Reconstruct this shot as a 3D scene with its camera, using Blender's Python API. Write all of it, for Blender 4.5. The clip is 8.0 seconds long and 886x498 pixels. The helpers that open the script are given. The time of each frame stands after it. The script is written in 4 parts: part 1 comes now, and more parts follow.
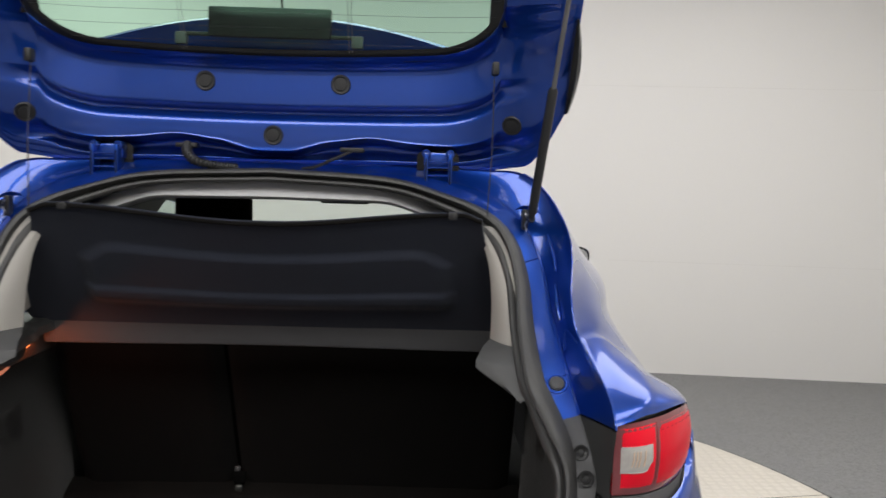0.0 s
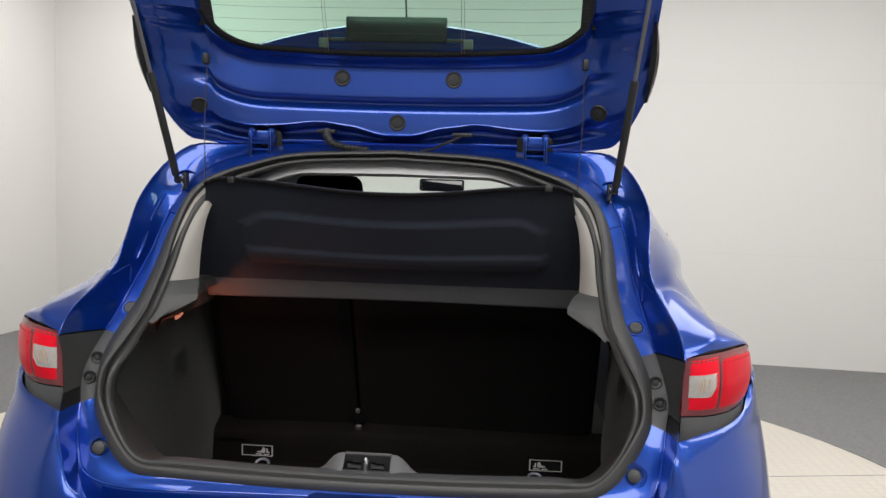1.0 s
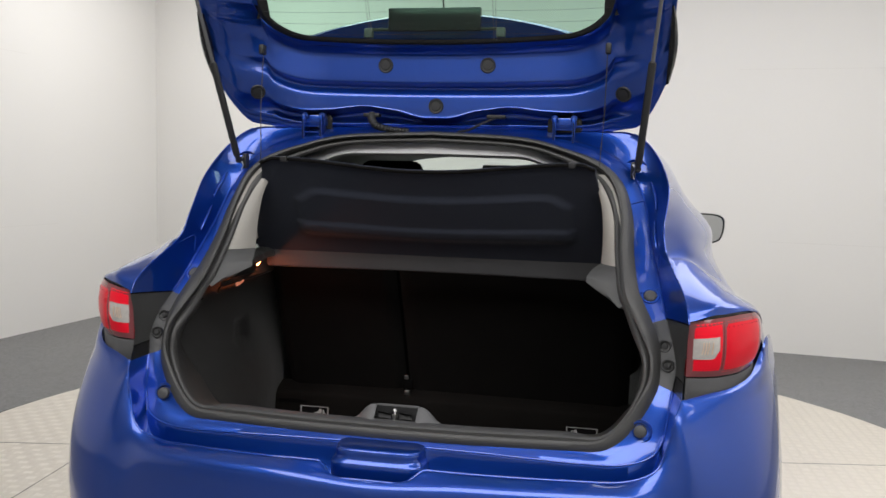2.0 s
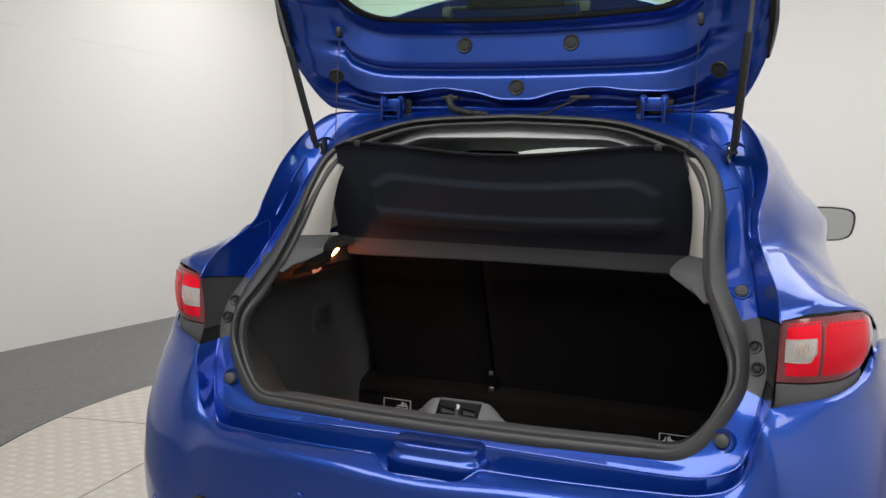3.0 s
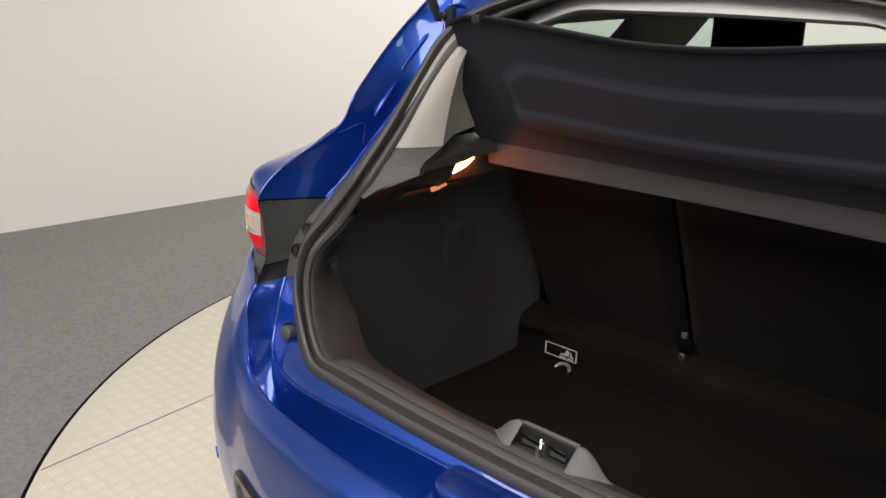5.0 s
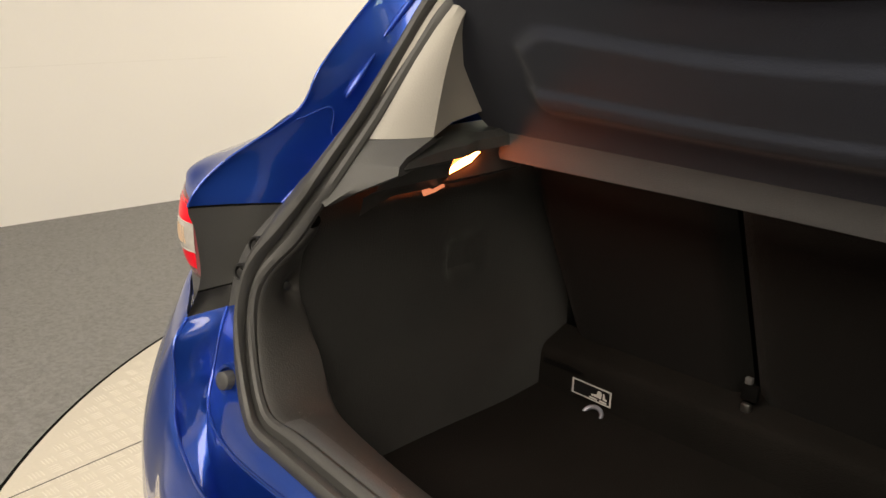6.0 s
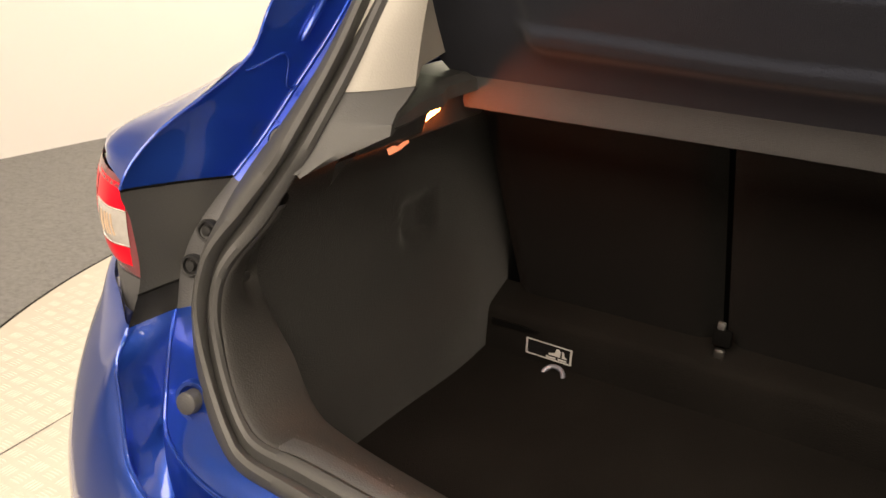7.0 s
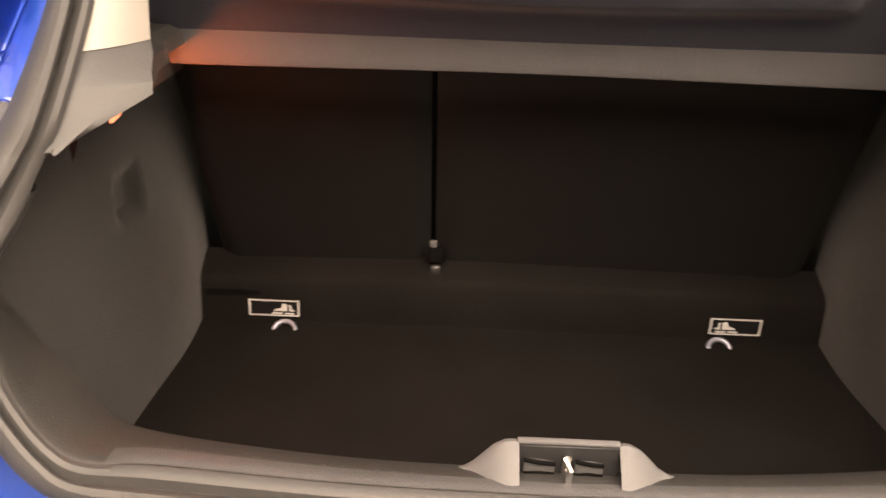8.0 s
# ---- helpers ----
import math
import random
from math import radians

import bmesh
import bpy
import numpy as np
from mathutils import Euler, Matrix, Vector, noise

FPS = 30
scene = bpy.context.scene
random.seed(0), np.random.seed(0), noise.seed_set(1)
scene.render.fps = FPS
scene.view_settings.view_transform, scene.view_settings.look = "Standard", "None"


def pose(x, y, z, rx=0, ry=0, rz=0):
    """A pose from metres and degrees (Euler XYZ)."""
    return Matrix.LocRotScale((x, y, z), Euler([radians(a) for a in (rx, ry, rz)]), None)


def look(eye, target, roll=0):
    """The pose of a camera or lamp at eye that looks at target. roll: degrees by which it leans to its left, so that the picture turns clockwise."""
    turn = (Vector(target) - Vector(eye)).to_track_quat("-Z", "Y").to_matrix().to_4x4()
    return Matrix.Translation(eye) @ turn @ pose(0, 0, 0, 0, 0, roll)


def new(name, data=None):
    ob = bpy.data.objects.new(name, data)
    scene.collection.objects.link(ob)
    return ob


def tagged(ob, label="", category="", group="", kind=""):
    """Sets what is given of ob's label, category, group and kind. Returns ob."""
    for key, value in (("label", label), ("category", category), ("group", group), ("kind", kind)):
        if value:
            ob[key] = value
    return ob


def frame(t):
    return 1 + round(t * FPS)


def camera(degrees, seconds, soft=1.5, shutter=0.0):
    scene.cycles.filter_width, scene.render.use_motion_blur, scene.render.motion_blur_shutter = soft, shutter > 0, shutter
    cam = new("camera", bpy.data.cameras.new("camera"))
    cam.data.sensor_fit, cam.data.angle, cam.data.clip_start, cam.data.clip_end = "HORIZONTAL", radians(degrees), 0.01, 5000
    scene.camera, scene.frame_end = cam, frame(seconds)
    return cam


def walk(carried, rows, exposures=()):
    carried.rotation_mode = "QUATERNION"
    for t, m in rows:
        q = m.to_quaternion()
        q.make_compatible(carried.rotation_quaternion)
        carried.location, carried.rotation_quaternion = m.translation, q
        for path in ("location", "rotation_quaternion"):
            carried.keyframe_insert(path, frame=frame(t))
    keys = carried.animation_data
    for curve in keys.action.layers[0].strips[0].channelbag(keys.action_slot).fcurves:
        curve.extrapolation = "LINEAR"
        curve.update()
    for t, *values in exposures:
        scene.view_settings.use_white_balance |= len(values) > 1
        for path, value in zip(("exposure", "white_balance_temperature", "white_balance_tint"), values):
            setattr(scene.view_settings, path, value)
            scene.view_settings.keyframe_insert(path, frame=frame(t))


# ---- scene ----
cam = camera(56.1, 8.0, shutter=0.25)
PATH = [
    (0, (0.326, -1.223, 1.432), (0.364, 0.77, 1.27), 1.6),
    (0.5, (0.278, -1.429, 1.397), (0.171, 0.561, 1.23), 1.6),
    (1, (0.282, -1.553, 1.38), (0.13, 0.434, 1.214), 1.6),
    (1.2, (0.31, -1.582, 1.372), (0.14, 0.404, 1.2), 1.6),
    (2.3, (0.498, -1.706, 1.323), (0.014, 0.226, 1.139), 1.4),
    (2.5, (0.522, -1.688, 1.311), (-0.033, 0.225, 1.128), 1.4),
    (3, (0.573, -1.554, 1.309), (-0.111, 0.315, 1.115), 1.4),
    (3.5, (0.583, -1.389, 1.367), (-0.191, 0.443, 1.165), 1.4),
    (4, (0.614, -1.199, 1.421), (-0.24, 0.589, 1.152), 1.3),
    (4.2, (0.632, -1.114, 1.429), (-0.315, 0.609, 1.062), 1.5),
    (4.5, (0.649, -0.987, 1.434), (-0.477, 0.578, 0.904), 1.3),
    (4.7, (0.64, -0.9, 1.439), (-0.568, 0.581, 0.849), 1.5),
    (5.8, (0.452, -0.498, 1.365), (-0.895, 0.849, 0.754), 1.1),
    (6, (0.408, -0.444, 1.359), (-0.938, 0.891, 0.722), 1.2),
    (6.5, (0.271, -0.416, 1.327), (-1.046, 0.925, 0.644), 1.1),
    (6.8, (0.155, -0.434, 1.318), (-0.949, 1.066, 0.585), 0.9),
    (7, (0.113, -0.451, 1.335), (-0.862, 1.117, 0.566), 1.6),
    (7.2, (0.076, -0.474, 1.326), (-0.802, 1.137, 0.531), 1.8),
    (7.5, (0.007, -0.519, 1.308), (-0.562, 1.216, 0.491), 1.8),
    (7.8, (-0.055, -0.538, 1.301), (-0.303, 1.271, 0.484), 2.0),
    (8, (-0.109, -0.537, 1.301), (-0.136, 1.289, 0.486), 2.0),
]
EXPOSURES = [
    (0.0, 0.00, 6400, 10),
    (1.0, 0.13, 6400, 10),
    (2.3, 0.05, 6350, 10),
    (4.0, 0.08, 6400, 10),
    (4.7, 0.38, 6650, 11),
    (5.8, 0.58, 7600, 9),
    (6.5, 0.76, 8550, 9),
    (7.0, 1.03, 8600, 14),
    (7.5, 1.72, 8600, 19),
    (8.0, 1.92, 9200, 22),
]
walk(cam, [(t, look(eye, target, roll)) for t, eye, target, roll in PATH], EXPOSURES)

# ---- world and lamps ----
ROOM_TURN = -5.9          # the booth stands turned against the car
ROOM = pose(-0.15, 0.6, 0, 0, 0, ROOM_TURN)
WEST, EAST, NORTH, SOUTH, HIGH = -4.167, 4.6, 4.72, -5.2, 3.5

world = bpy.data.worlds.new("world")
world.use_nodes = True
world.node_tree.nodes["Background"].inputs[0].default_value = (0.5, 0.5, 0.5, 1)
world.node_tree.nodes["Background"].inputs[1].default_value = 0.05
scene.world = world


def lamp(name, place, size_x, size_y, watts, colour=(1, 0.975, 0.94), turn=(0, 0, 0)):
    data = bpy.data.lights.new(name, "AREA")
    data.shape, data.size, data.size_y, data.energy, data.color = "RECTANGLE", size_x, size_y, watts, colour
    ob = new(name, data)
    ob.matrix_world = ROOM @ pose(*place, *turn)
    return ob


# flat panels under the ceiling; the one in the corner washes the two walls beside it
lamp("ceiling_lamp", (-2.7, 3.2, HIGH - 0.10), 1.2, 1.2, 46)
lamp("ceiling_lamp", (0.8, 2.2, HIGH - 0.10), 4.6, 2.8, 100)
lamp("ceiling_lamp", (3.0, 1.0, HIGH - 0.10), 1.2, 2.4, 44)
lamp("ceiling_lamp", (1.1, -2.7, HIGH - 0.10), 5.2, 2.4, 168)


# ---- materials ----
def material(name, colour, rough=0.5, metal=0.0, vary=0.08, scale=6.0, grain=0.0, grain_scale=120.0, coat=0.0,
             tint=None, rough_vary=0.06, sheen=0.0, distance=0.002, specular=0.5):
    m = bpy.data.materials.new(name)
    m.use_nodes = True
    t = m.node_tree
    b = t.nodes["Principled BSDF"]
    b.inputs["Metallic"].default_value = metal
    b.inputs["Coat Weight"].default_value = coat
    b.inputs["Coat Roughness"].default_value = 0.05
    b.inputs["Coat IOR"].default_value = 1.6
    b.inputs["Specular IOR Level"].default_value = specular
    b.inputs["Sheen Weight"].default_value = sheen
    co = t.nodes.new("ShaderNodeTexCoord")
    n1, n2 = t.nodes.new("ShaderNodeTexNoise"), t.nodes.new("ShaderNodeTexNoise")
    n1.inputs["Scale"].default_value, n2.inputs["Scale"].default_value = scale, grain_scale
    n1.inputs["Detail"].default_value = 4
    n2.inputs["Detail"].default_value = 2
    for n in (n1, n2):
        t.links.new(co.outputs["Object"], n.inputs["Vector"])
    mix = t.nodes.new("ShaderNodeMix")
    mix.data_type = "RGBA"
    dark = [c * (1 - vary) for c in colour]
    light = [min(1, c * (1 + vary)) for c in (tint or colour)]
    mix.inputs["A"].default_value, mix.inputs["B"].default_value = (*dark, 1), (*light, 1)
    add = t.nodes.new("ShaderNodeMath")
    add.operation = "MULTIPLY_ADD"
    add.inputs[1].default_value, add.inputs[2].default_value = 0.5, 0.0
    t.links.new(n2.outputs["Fac"], add.inputs[0])
    half = t.nodes.new("ShaderNodeMath")
    half.operation = "MULTIPLY_ADD"
    half.inputs[1].default_value = 0.5
    t.links.new(n1.outputs["Fac"], half.inputs[0])
    t.links.new(add.outputs[0], half.inputs[2])
    t.links.new(half.outputs[0], mix.inputs["Factor"])
    t.links.new(mix.outputs["Result"], b.inputs["Base Color"])
    r = t.nodes.new("ShaderNodeMapRange")
    r.inputs["To Min"].default_value, r.inputs["To Max"].default_value = max(0.02, rough - rough_vary), min(1, rough + rough_vary)
    t.links.new(n1.outputs["Fac"], r.inputs["Value"])
    t.links.new(r.outputs["Result"], b.inputs["Roughness"])
    if grain:
        bump = t.nodes.new("ShaderNodeBump")
        bump.inputs["Strength"].default_value, bump.inputs["Distance"].default_value = grain, distance
        t.links.new(n2.outputs["Fac"], bump.inputs["Height"])
        t.links.new(bump.outputs["Normal"], b.inputs["Normal"])
    return m


def glow(name, colour, strength):
    m = bpy.data.materials.new(name)
    m.use_nodes = True
    b = m.node_tree.nodes["Principled BSDF"]
    b.inputs["Base Color"].default_value = (*colour, 1)
    b.inputs["Emission Color"].default_value = (*colour, 1)
    b.inputs["Emission Strength"].default_value = strength
    return m


def pane_glass(name, tint, gloss=0.08):
    m = bpy.data.materials.new(name)
    m.use_nodes = True
    t = m.node_tree
    t.nodes.remove(t.nodes["Principled BSDF"])
    clear, shine, mix = (t.nodes.new("ShaderNodeBsdf" + k) for k in ("Transparent", "Glossy", "Diffuse"))
    t.nodes.remove(mix)
    mix = t.nodes.new("ShaderNodeMixShader")
    clear.inputs["Color"].default_value = (*tint, 1)
    shine.inputs["Roughness"].default_value = 0.02
    edge = t.nodes.new("ShaderNodeLayerWeight")
    power, scale = (t.nodes.new("ShaderNodeMath") for _ in range(2))
    power.operation, scale.operation = "POWER", "MULTIPLY_ADD"
    power.inputs[1].default_value, scale.inputs[1].default_value, scale.inputs[2].default_value = 5.0, 0.85, 0.05
    t.links.new(edge.outputs["Facing"], power.inputs[0])
    t.links.new(power.outputs[0], scale.inputs[0])
    t.links.new(scale.outputs[0], mix.inputs[0])
    t.links.new(clear.outputs[0], mix.inputs[1])
    t.links.new(shine.outputs[0], mix.inputs[2])
    t.links.new(mix.outputs[0], t.nodes["Material Output"].inputs["Surface"])
    return m


PAINT = material("blue_paint", (0.0045, 0.054, 0.37), 0.36, 0.76, 0.06, 3.0, 0.03, 900, coat=1.0, tint=(0.0062, 0.063, 0.40), distance=0.0003)
RUBBER = material("rubber", (0.048, 0.0475, 0.047), 0.55, 0, 0.2, 9, 0.15, 260, specular=0.6)
PLASTIC = material("black_plastic", (0.018, 0.018, 0.019), 0.45, 0, 0.15, 8, 0.2, 420)
GLOSS_BLACK = material("gloss_black", (0.012, 0.012, 0.013), 0.22, 0, 0.1, 8)
GREY_TRIM = material("grey_trim", (0.115, 0.115, 0.118), 0.6, 0, 0.08, 10, 0.25, 520)
SIDE_BLACK = material("lamp_panel_plastic", (0.047, 0.047, 0.046), 0.42, 0, 0.1, 10, 0.2, 420)
# boot felt again, darkened: the shade down in the boot put into colour
SHADED_FELT = material("shaded_felt", (0.0088, 0.0079, 0.0072), 0.95, 0, 0.95, 7, 0.9, 420, specular=0.1)
BRACKET = material("bracket_plastic", (0.062, 0.062, 0.064), 0.5, 0, 0.12, 10, 0.3, 420)
STRIP = material("strip_plastic", (0.09, 0.09, 0.092), 0.5, 0, 0.1, 10, 0.3, 420)
FLAP = material("flap_felt", (0.060, 0.060, 0.063), 0.9, 0, 0.25, 18, 0.5, 600, sheen=0.2, specular=0.2)
PINK = material("pale_lens", (0.62, 0.22, 0.24), 0.14, 0, 0.08, 14, coat=1.0)
LOWER_TRIM = material("lower_trim", (0.080, 0.080, 0.080), 0.6, 0, 0.08, 10, 0.25, 520)
SILL = material("sill_plastic", (0.033, 0.0318, 0.0306), 0.55, 0, 0.12, 10, 0.3, 420)
CREAM = material("pillar_trim", (0.43, 0.41, 0.375), 0.65, 0, 0.05, 6, 0.2, 400)
CARPET_BLACK = material("boot_felt", (0.0255, 0.0252, 0.0250), 0.95, 0, 0.85, 8, 0.9, 420, sheen=0.15, specular=0.1)
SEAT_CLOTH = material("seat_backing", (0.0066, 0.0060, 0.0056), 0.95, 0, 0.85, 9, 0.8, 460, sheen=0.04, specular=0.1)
SHELF = material("shelf_felt", (0.023, 0.027, 0.041), 0.85, 0, 0.25, 18, 0.5, 600, sheen=0.10, specular=0.25)
RED = material("red_lens", (0.84, 0.005, 0.024), 0.3, 0, 0.05, 12, coat=0.22, specular=0.15)
RED_DEEP = material("deep_red_lens", (0.74, 0.005, 0.022), 0.3, 0, 0.12, 24, coat=0.22, specular=0.15)
LENS_RIM = material("clear_red_rim", (0.20, 0.045, 0.052), 0.18, 0, 0.12, 20, coat=0.5)
MAROON = material("lens_border", (0.20, 0.008, 0.016), 0.2, 0, 0.1, 14, coat=0.4)
EYE_STEEL = material("zinc_eye", (0.35, 0.37, 0.45), 0.4, 0.6, 0.1, 30)
STEEL = material("steel", (0.55, 0.55, 0.54), 0.3, 1.0, 0.1, 30)
CLEAR = material("clear_lens", (0.52, 0.49, 0.46), 0.18, 0.2, 0.25, 60, coat=1.0)
AMBER = material("amber", (0.55, 0.40, 0.29), 0.3, 0, 0.1, 20)
WALL = material("white_wall", (0.765, 0.75, 0.722), 0.75, 0, 0.018, 0.9, 0.05, 60)
SOUTH_GREY = material("south_wall_grey", (0.40, 0.395, 0.385), 0.7, 0, 0.08, 1.2, 0.05, 40)
JOINT = material("wall_joint", (0.735, 0.72, 0.69), 0.8, 0, 0.1, 5)
CEILING = material("ceiling_paint", (0.82, 0.81, 0.79), 0.8, 0, 0.02, 1)
CARPET = material("grey_carpet", (0.165, 0.164, 0.163), 0.97, 0, 0.7, 55, 0.9, 420, tint=(0.235, 0.233, 0.231), distance=0.006, sheen=0.1, specular=0.1)
ALU = material("tread_plate", (0.68, 0.635, 0.56), 0.5, 0.25, 0.10, 2.2, 0.1, 90)
ALU_BAR = material("tread_bar", (0.72, 0.675, 0.60), 0.5, 0.25, 0.10, 4, 0.1, 90)
SEAM = material("deck_seam", (0.10, 0.097, 0.09), 0.8)
GAP = material("gap", (0.004, 0.004, 0.004), 0.9, specular=0.05)
WHITE_PRINT = material("white_print", (0.55, 0.55, 0.54), 0.6)
TYRE = material("tyre", (0.016, 0.016, 0.016), 0.85, 0, 0.2, 12, 0.3, 200)
MIRROR = material("mirror_glass", (0.86, 0.88, 0.88), 0.02, 1.0, 0.0, 4, rough_vary=0.0)
LINER = material("headlining", (0.56, 0.56, 0.57), 0.9, 0, 0.05, 8, 0.3, 500)
GLASS_GREEN = pane_glass("green_glass", (0.52, 0.78, 0.64))
GLASS_SCREEN = pane_glass("screen_glass", (0.84, 0.93, 0.87))
GLASS_SIDE = pane_glass("side_glass", (0.62, 0.78, 0.70))
BULB = glow("lit_boot_lamp", (1.0, 0.20, 0.055), 72.0)
# not a light source: glow stands in for lamplight on the clip below
CLIP_GLOW = glow("clip_glow", (1.0, 0.33, 0.19), 0.42)


# ---- mesh helpers ----
def spline(points, n):
    """n places along a smooth curve through the points."""
    p = np.array(points, float)
    d = np.r_[0, np.cumsum(np.sqrt(np.linalg.norm(np.diff(p, axis=0), axis=1)))]
    q = np.vstack([2 * p[0] - p[1], p, 2 * p[-1] - p[-2]])
    k = np.r_[2 * d[0] - d[1], d, 2 * d[-1] - d[-2]]
    length = np.r_[0, np.cumsum(np.linalg.norm(np.diff(p, axis=0), axis=1))]
    out = []
    for u in np.interp(np.linspace(0, length[-1], n), length, d):
        i = min(max(np.searchsorted(d, u, "right") - 1, 0), len(p) - 2)
        t0, t1, t2, t3 = k[i:i + 4]
        p0, p1, p2, p3 = q[i:i + 4]
        a1 = (t1 - u) / (t1 - t0) * p0 + (u - t0) / (t1 - t0) * p1
        a2 = (t2 - u) / (t2 - t1) * p1 + (u - t1) / (t2 - t1) * p2
        a3 = (t3 - u) / (t3 - t2) * p2 + (u - t2) / (t3 - t2) * p3
        b1 = (t2 - u) / (t2 - t0) * a1 + (u - t0) / (t2 - t0) * a2
        b2 = (t3 - u) / (t3 - t1) * a2 + (u - t1) / (t3 - t1) * a3
        out.append((t2 - u) / (t2 - t1) * b1 + (u - t1) / (t2 - t1) * b2)
    return np.array(out)


def keyed(points, keys, n):
    """The same, but each point keeps its own share of the n places (for rings that are joined place by place)."""
    p = np.array(points, float)
    u = np.linspace(0, len(p) - 1, n)
    out = []
    q = np.vstack([2 * p[0] - p[1], p, 2 * p[-1] - p[-2]])
    for x in u:
        i = min(int(x), len(p) - 2)
        f = x - i
        p0, p1, p2, p3 = q[i:i + 4]
        out.append(0.5 * (2 * p1 + (p2 - p0) * f + (2 * p0 - 5 * p1 + 4 * p2 - p3) * f * f + (3 * p1 - p0 - 3 * p2 + p3) * f ** 3))
    return np.array(out)


def finish(bm, smooth=True):
    bmesh.ops.remove_doubles(bm, verts=bm.verts, dist=1e-5)
    bmesh.ops.recalc_face_normals(bm, faces=bm.faces)
    for f in bm.faces:
        f.smooth = smooth
    return bm


def loft(rows, ring=False, skip=None, bm=None):
    """A sheet through rows of places."""
    bm = bm or bmesh.new()
    v = [[bm.verts.new(p) for p in r] for r in rows]
    n = len(v[0])
    for i in range(len(v) - 1):
        for j in range(n if ring else n - 1):
            if skip and skip(i, j):
                continue
            q = (v[i][j], v[i][(j + 1) % n], v[i + 1][(j + 1) % n], v[i + 1][j])
            if len(set(q)) == 4:
                bm.faces.new(q)
    return bm


def thick(bm, depth):
    """Gives a sheet a thickness."""
    finish(bm)
    g = bmesh.ops.solidify(bm, geom=bm.faces[:], thickness=depth)
    for f in bm.faces:
        f.smooth = True
    return bm


def box(x0, y0, z0, x1, y1, z1, bevel=0.0, segments=2, bm=None):
    bm = bm or bmesh.new()
    g = bmesh.ops.create_cube(bm, size=1, matrix=Matrix.Translation(((x0 + x1) / 2, (y0 + y1) / 2, (z0 + z1) / 2)) @ Matrix.Diagonal((x1 - x0, y1 - y0, z1 - z0, 1)))
    if bevel:
        edges = list({e for v in g["verts"] for e in v.link_edges})
        bmesh.ops.bevel(bm, geom=edges, offset=bevel, segments=segments, affect="EDGES", profile=0.5)
    return bm


def tube(path, radius, sides=10, bm=None, caps=True):
    """A round bar along a path; radius: one, or one for each place."""
    bm = bm or bmesh.new()
    p = [Vector(q) for q in path]
    r = radius if hasattr(radius, "__len__") else [radius] * len(p)
    rows, up = [], Vector((0.13, 0.31, 0.94))
    for i, c in enumerate(p):
        t = (p[min(i + 1, len(p) - 1)] - p[max(i - 1, 0)]).normalized()
        a = t.cross(up)
        a = a.normalized() if a.length > 1e-4 else t.orthogonal().normalized()
        b = t.cross(a)
        rows.append([c + r[i] * (math.cos(k * math.tau / sides) * a + math.sin(k * math.tau / sides) * b) for k in range(sides)])
    loft(rows, ring=True, bm=bm)
    if caps:
        bm.verts.ensure_lookup_table()
        n = len(bm.verts)
        bm.faces.new(bm.verts[n - sides:])
        bm.faces.new(bm.verts[n - sides * len(p):n - sides * (len(p) - 1)])
    return bm


def disc(place, normal, steps, sides=24, bm=None):
    """A turned piece: steps of (radius, height along the normal)."""
    bm = bm or bmesh.new()
    m = Vector(normal).to_track_quat("Z", "Y").to_matrix()
    rows = [[Vector(place) + m @ Vector((r * math.cos(k * math.tau / sides), r * math.sin(k * math.tau / sides), h)) for k in range(sides)] for r, h in steps]
    loft(rows, ring=True, bm=bm)
    bm.verts.ensure_lookup_table()
    n = len(bm.verts)
    bm.faces.new(bm.verts[n - sides:])
    return bm


def plate(outline, depth, bevel=0.0):
    """A flat piece from its outline of places, depth: a vector."""
    bm = bmesh.new()
    f = bm.faces.new([bm.verts.new(p) for p in outline])
    g = bmesh.ops.extrude_face_region(bm, geom=[f])
    bmesh.ops.translate(bm, verts=[v for v in g["geom"] if isinstance(v, bmesh.types.BMVert)], vec=Vector(depth))
    if bevel:
        bmesh.ops.bevel(bm, geom=bm.edges[:], offset=bevel, segments=2, affect="EDGES", profile=0.5)
    return bm


def part(name, bm, mat, parent=None, label="", smooth=True, angle=40):
    finish(bm, smooth)
    me = bpy.data.meshes.new(name)
    bm.to_mesh(me)
    bm.free()
    me.materials.append(mat)
    if smooth:
        me.set_sharp_from_angle(angle=radians(angle))
    ob = new(name, me)
    if parent:
        ob.parent = parent
        ob.matrix_parent_inverse = parent.matrix_world.inverted()
    if label:
        ob["label"] = label
    return ob


def flip(points, s):
    return [(s * p[0], p[1], p[2]) for p in points]


def smoothstep(a, b, x):
    f = min(1.0, max(0.0, (x - a) / (b - a)))
    return f * f * (3 - 2 * f)


# ---- the booth ----
def wall_box(name, x0, y0, z0, x1, y1, z1, mat):
    ob = part(name, box(x0, y0, z0, x1, y1, z1), mat, smooth=False)
    ob.matrix_world = ROOM
    return tagged(ob, kind="structure")


floor = wall_box("floor", WEST - 0.3, SOUTH - 0.3, -0.30, EAST + 0.3, NORTH + 0.3, -0.006, CARPET)
tagged(floor, "dark grey short-pile carpet floor around the turntable", "floor")
tagged(wall_box("wall_west", WEST - 0.15, SOUTH, -0.006, WEST, NORTH + 0.15, HIGH, WALL), "off-white smooth painted booth wall", "wall")
tagged(wall_box("wall_east", EAST, SOUTH, -0.006, EAST + 0.15, NORTH, HIGH, WALL), "off-white smooth painted booth wall", "wall")
tagged(wall_box("wall_north", WEST, NORTH, -0.006, EAST + 0.15, NORTH + 0.15, HIGH, WALL), "off-white smooth painted booth wall with faint panel joints", "wall")
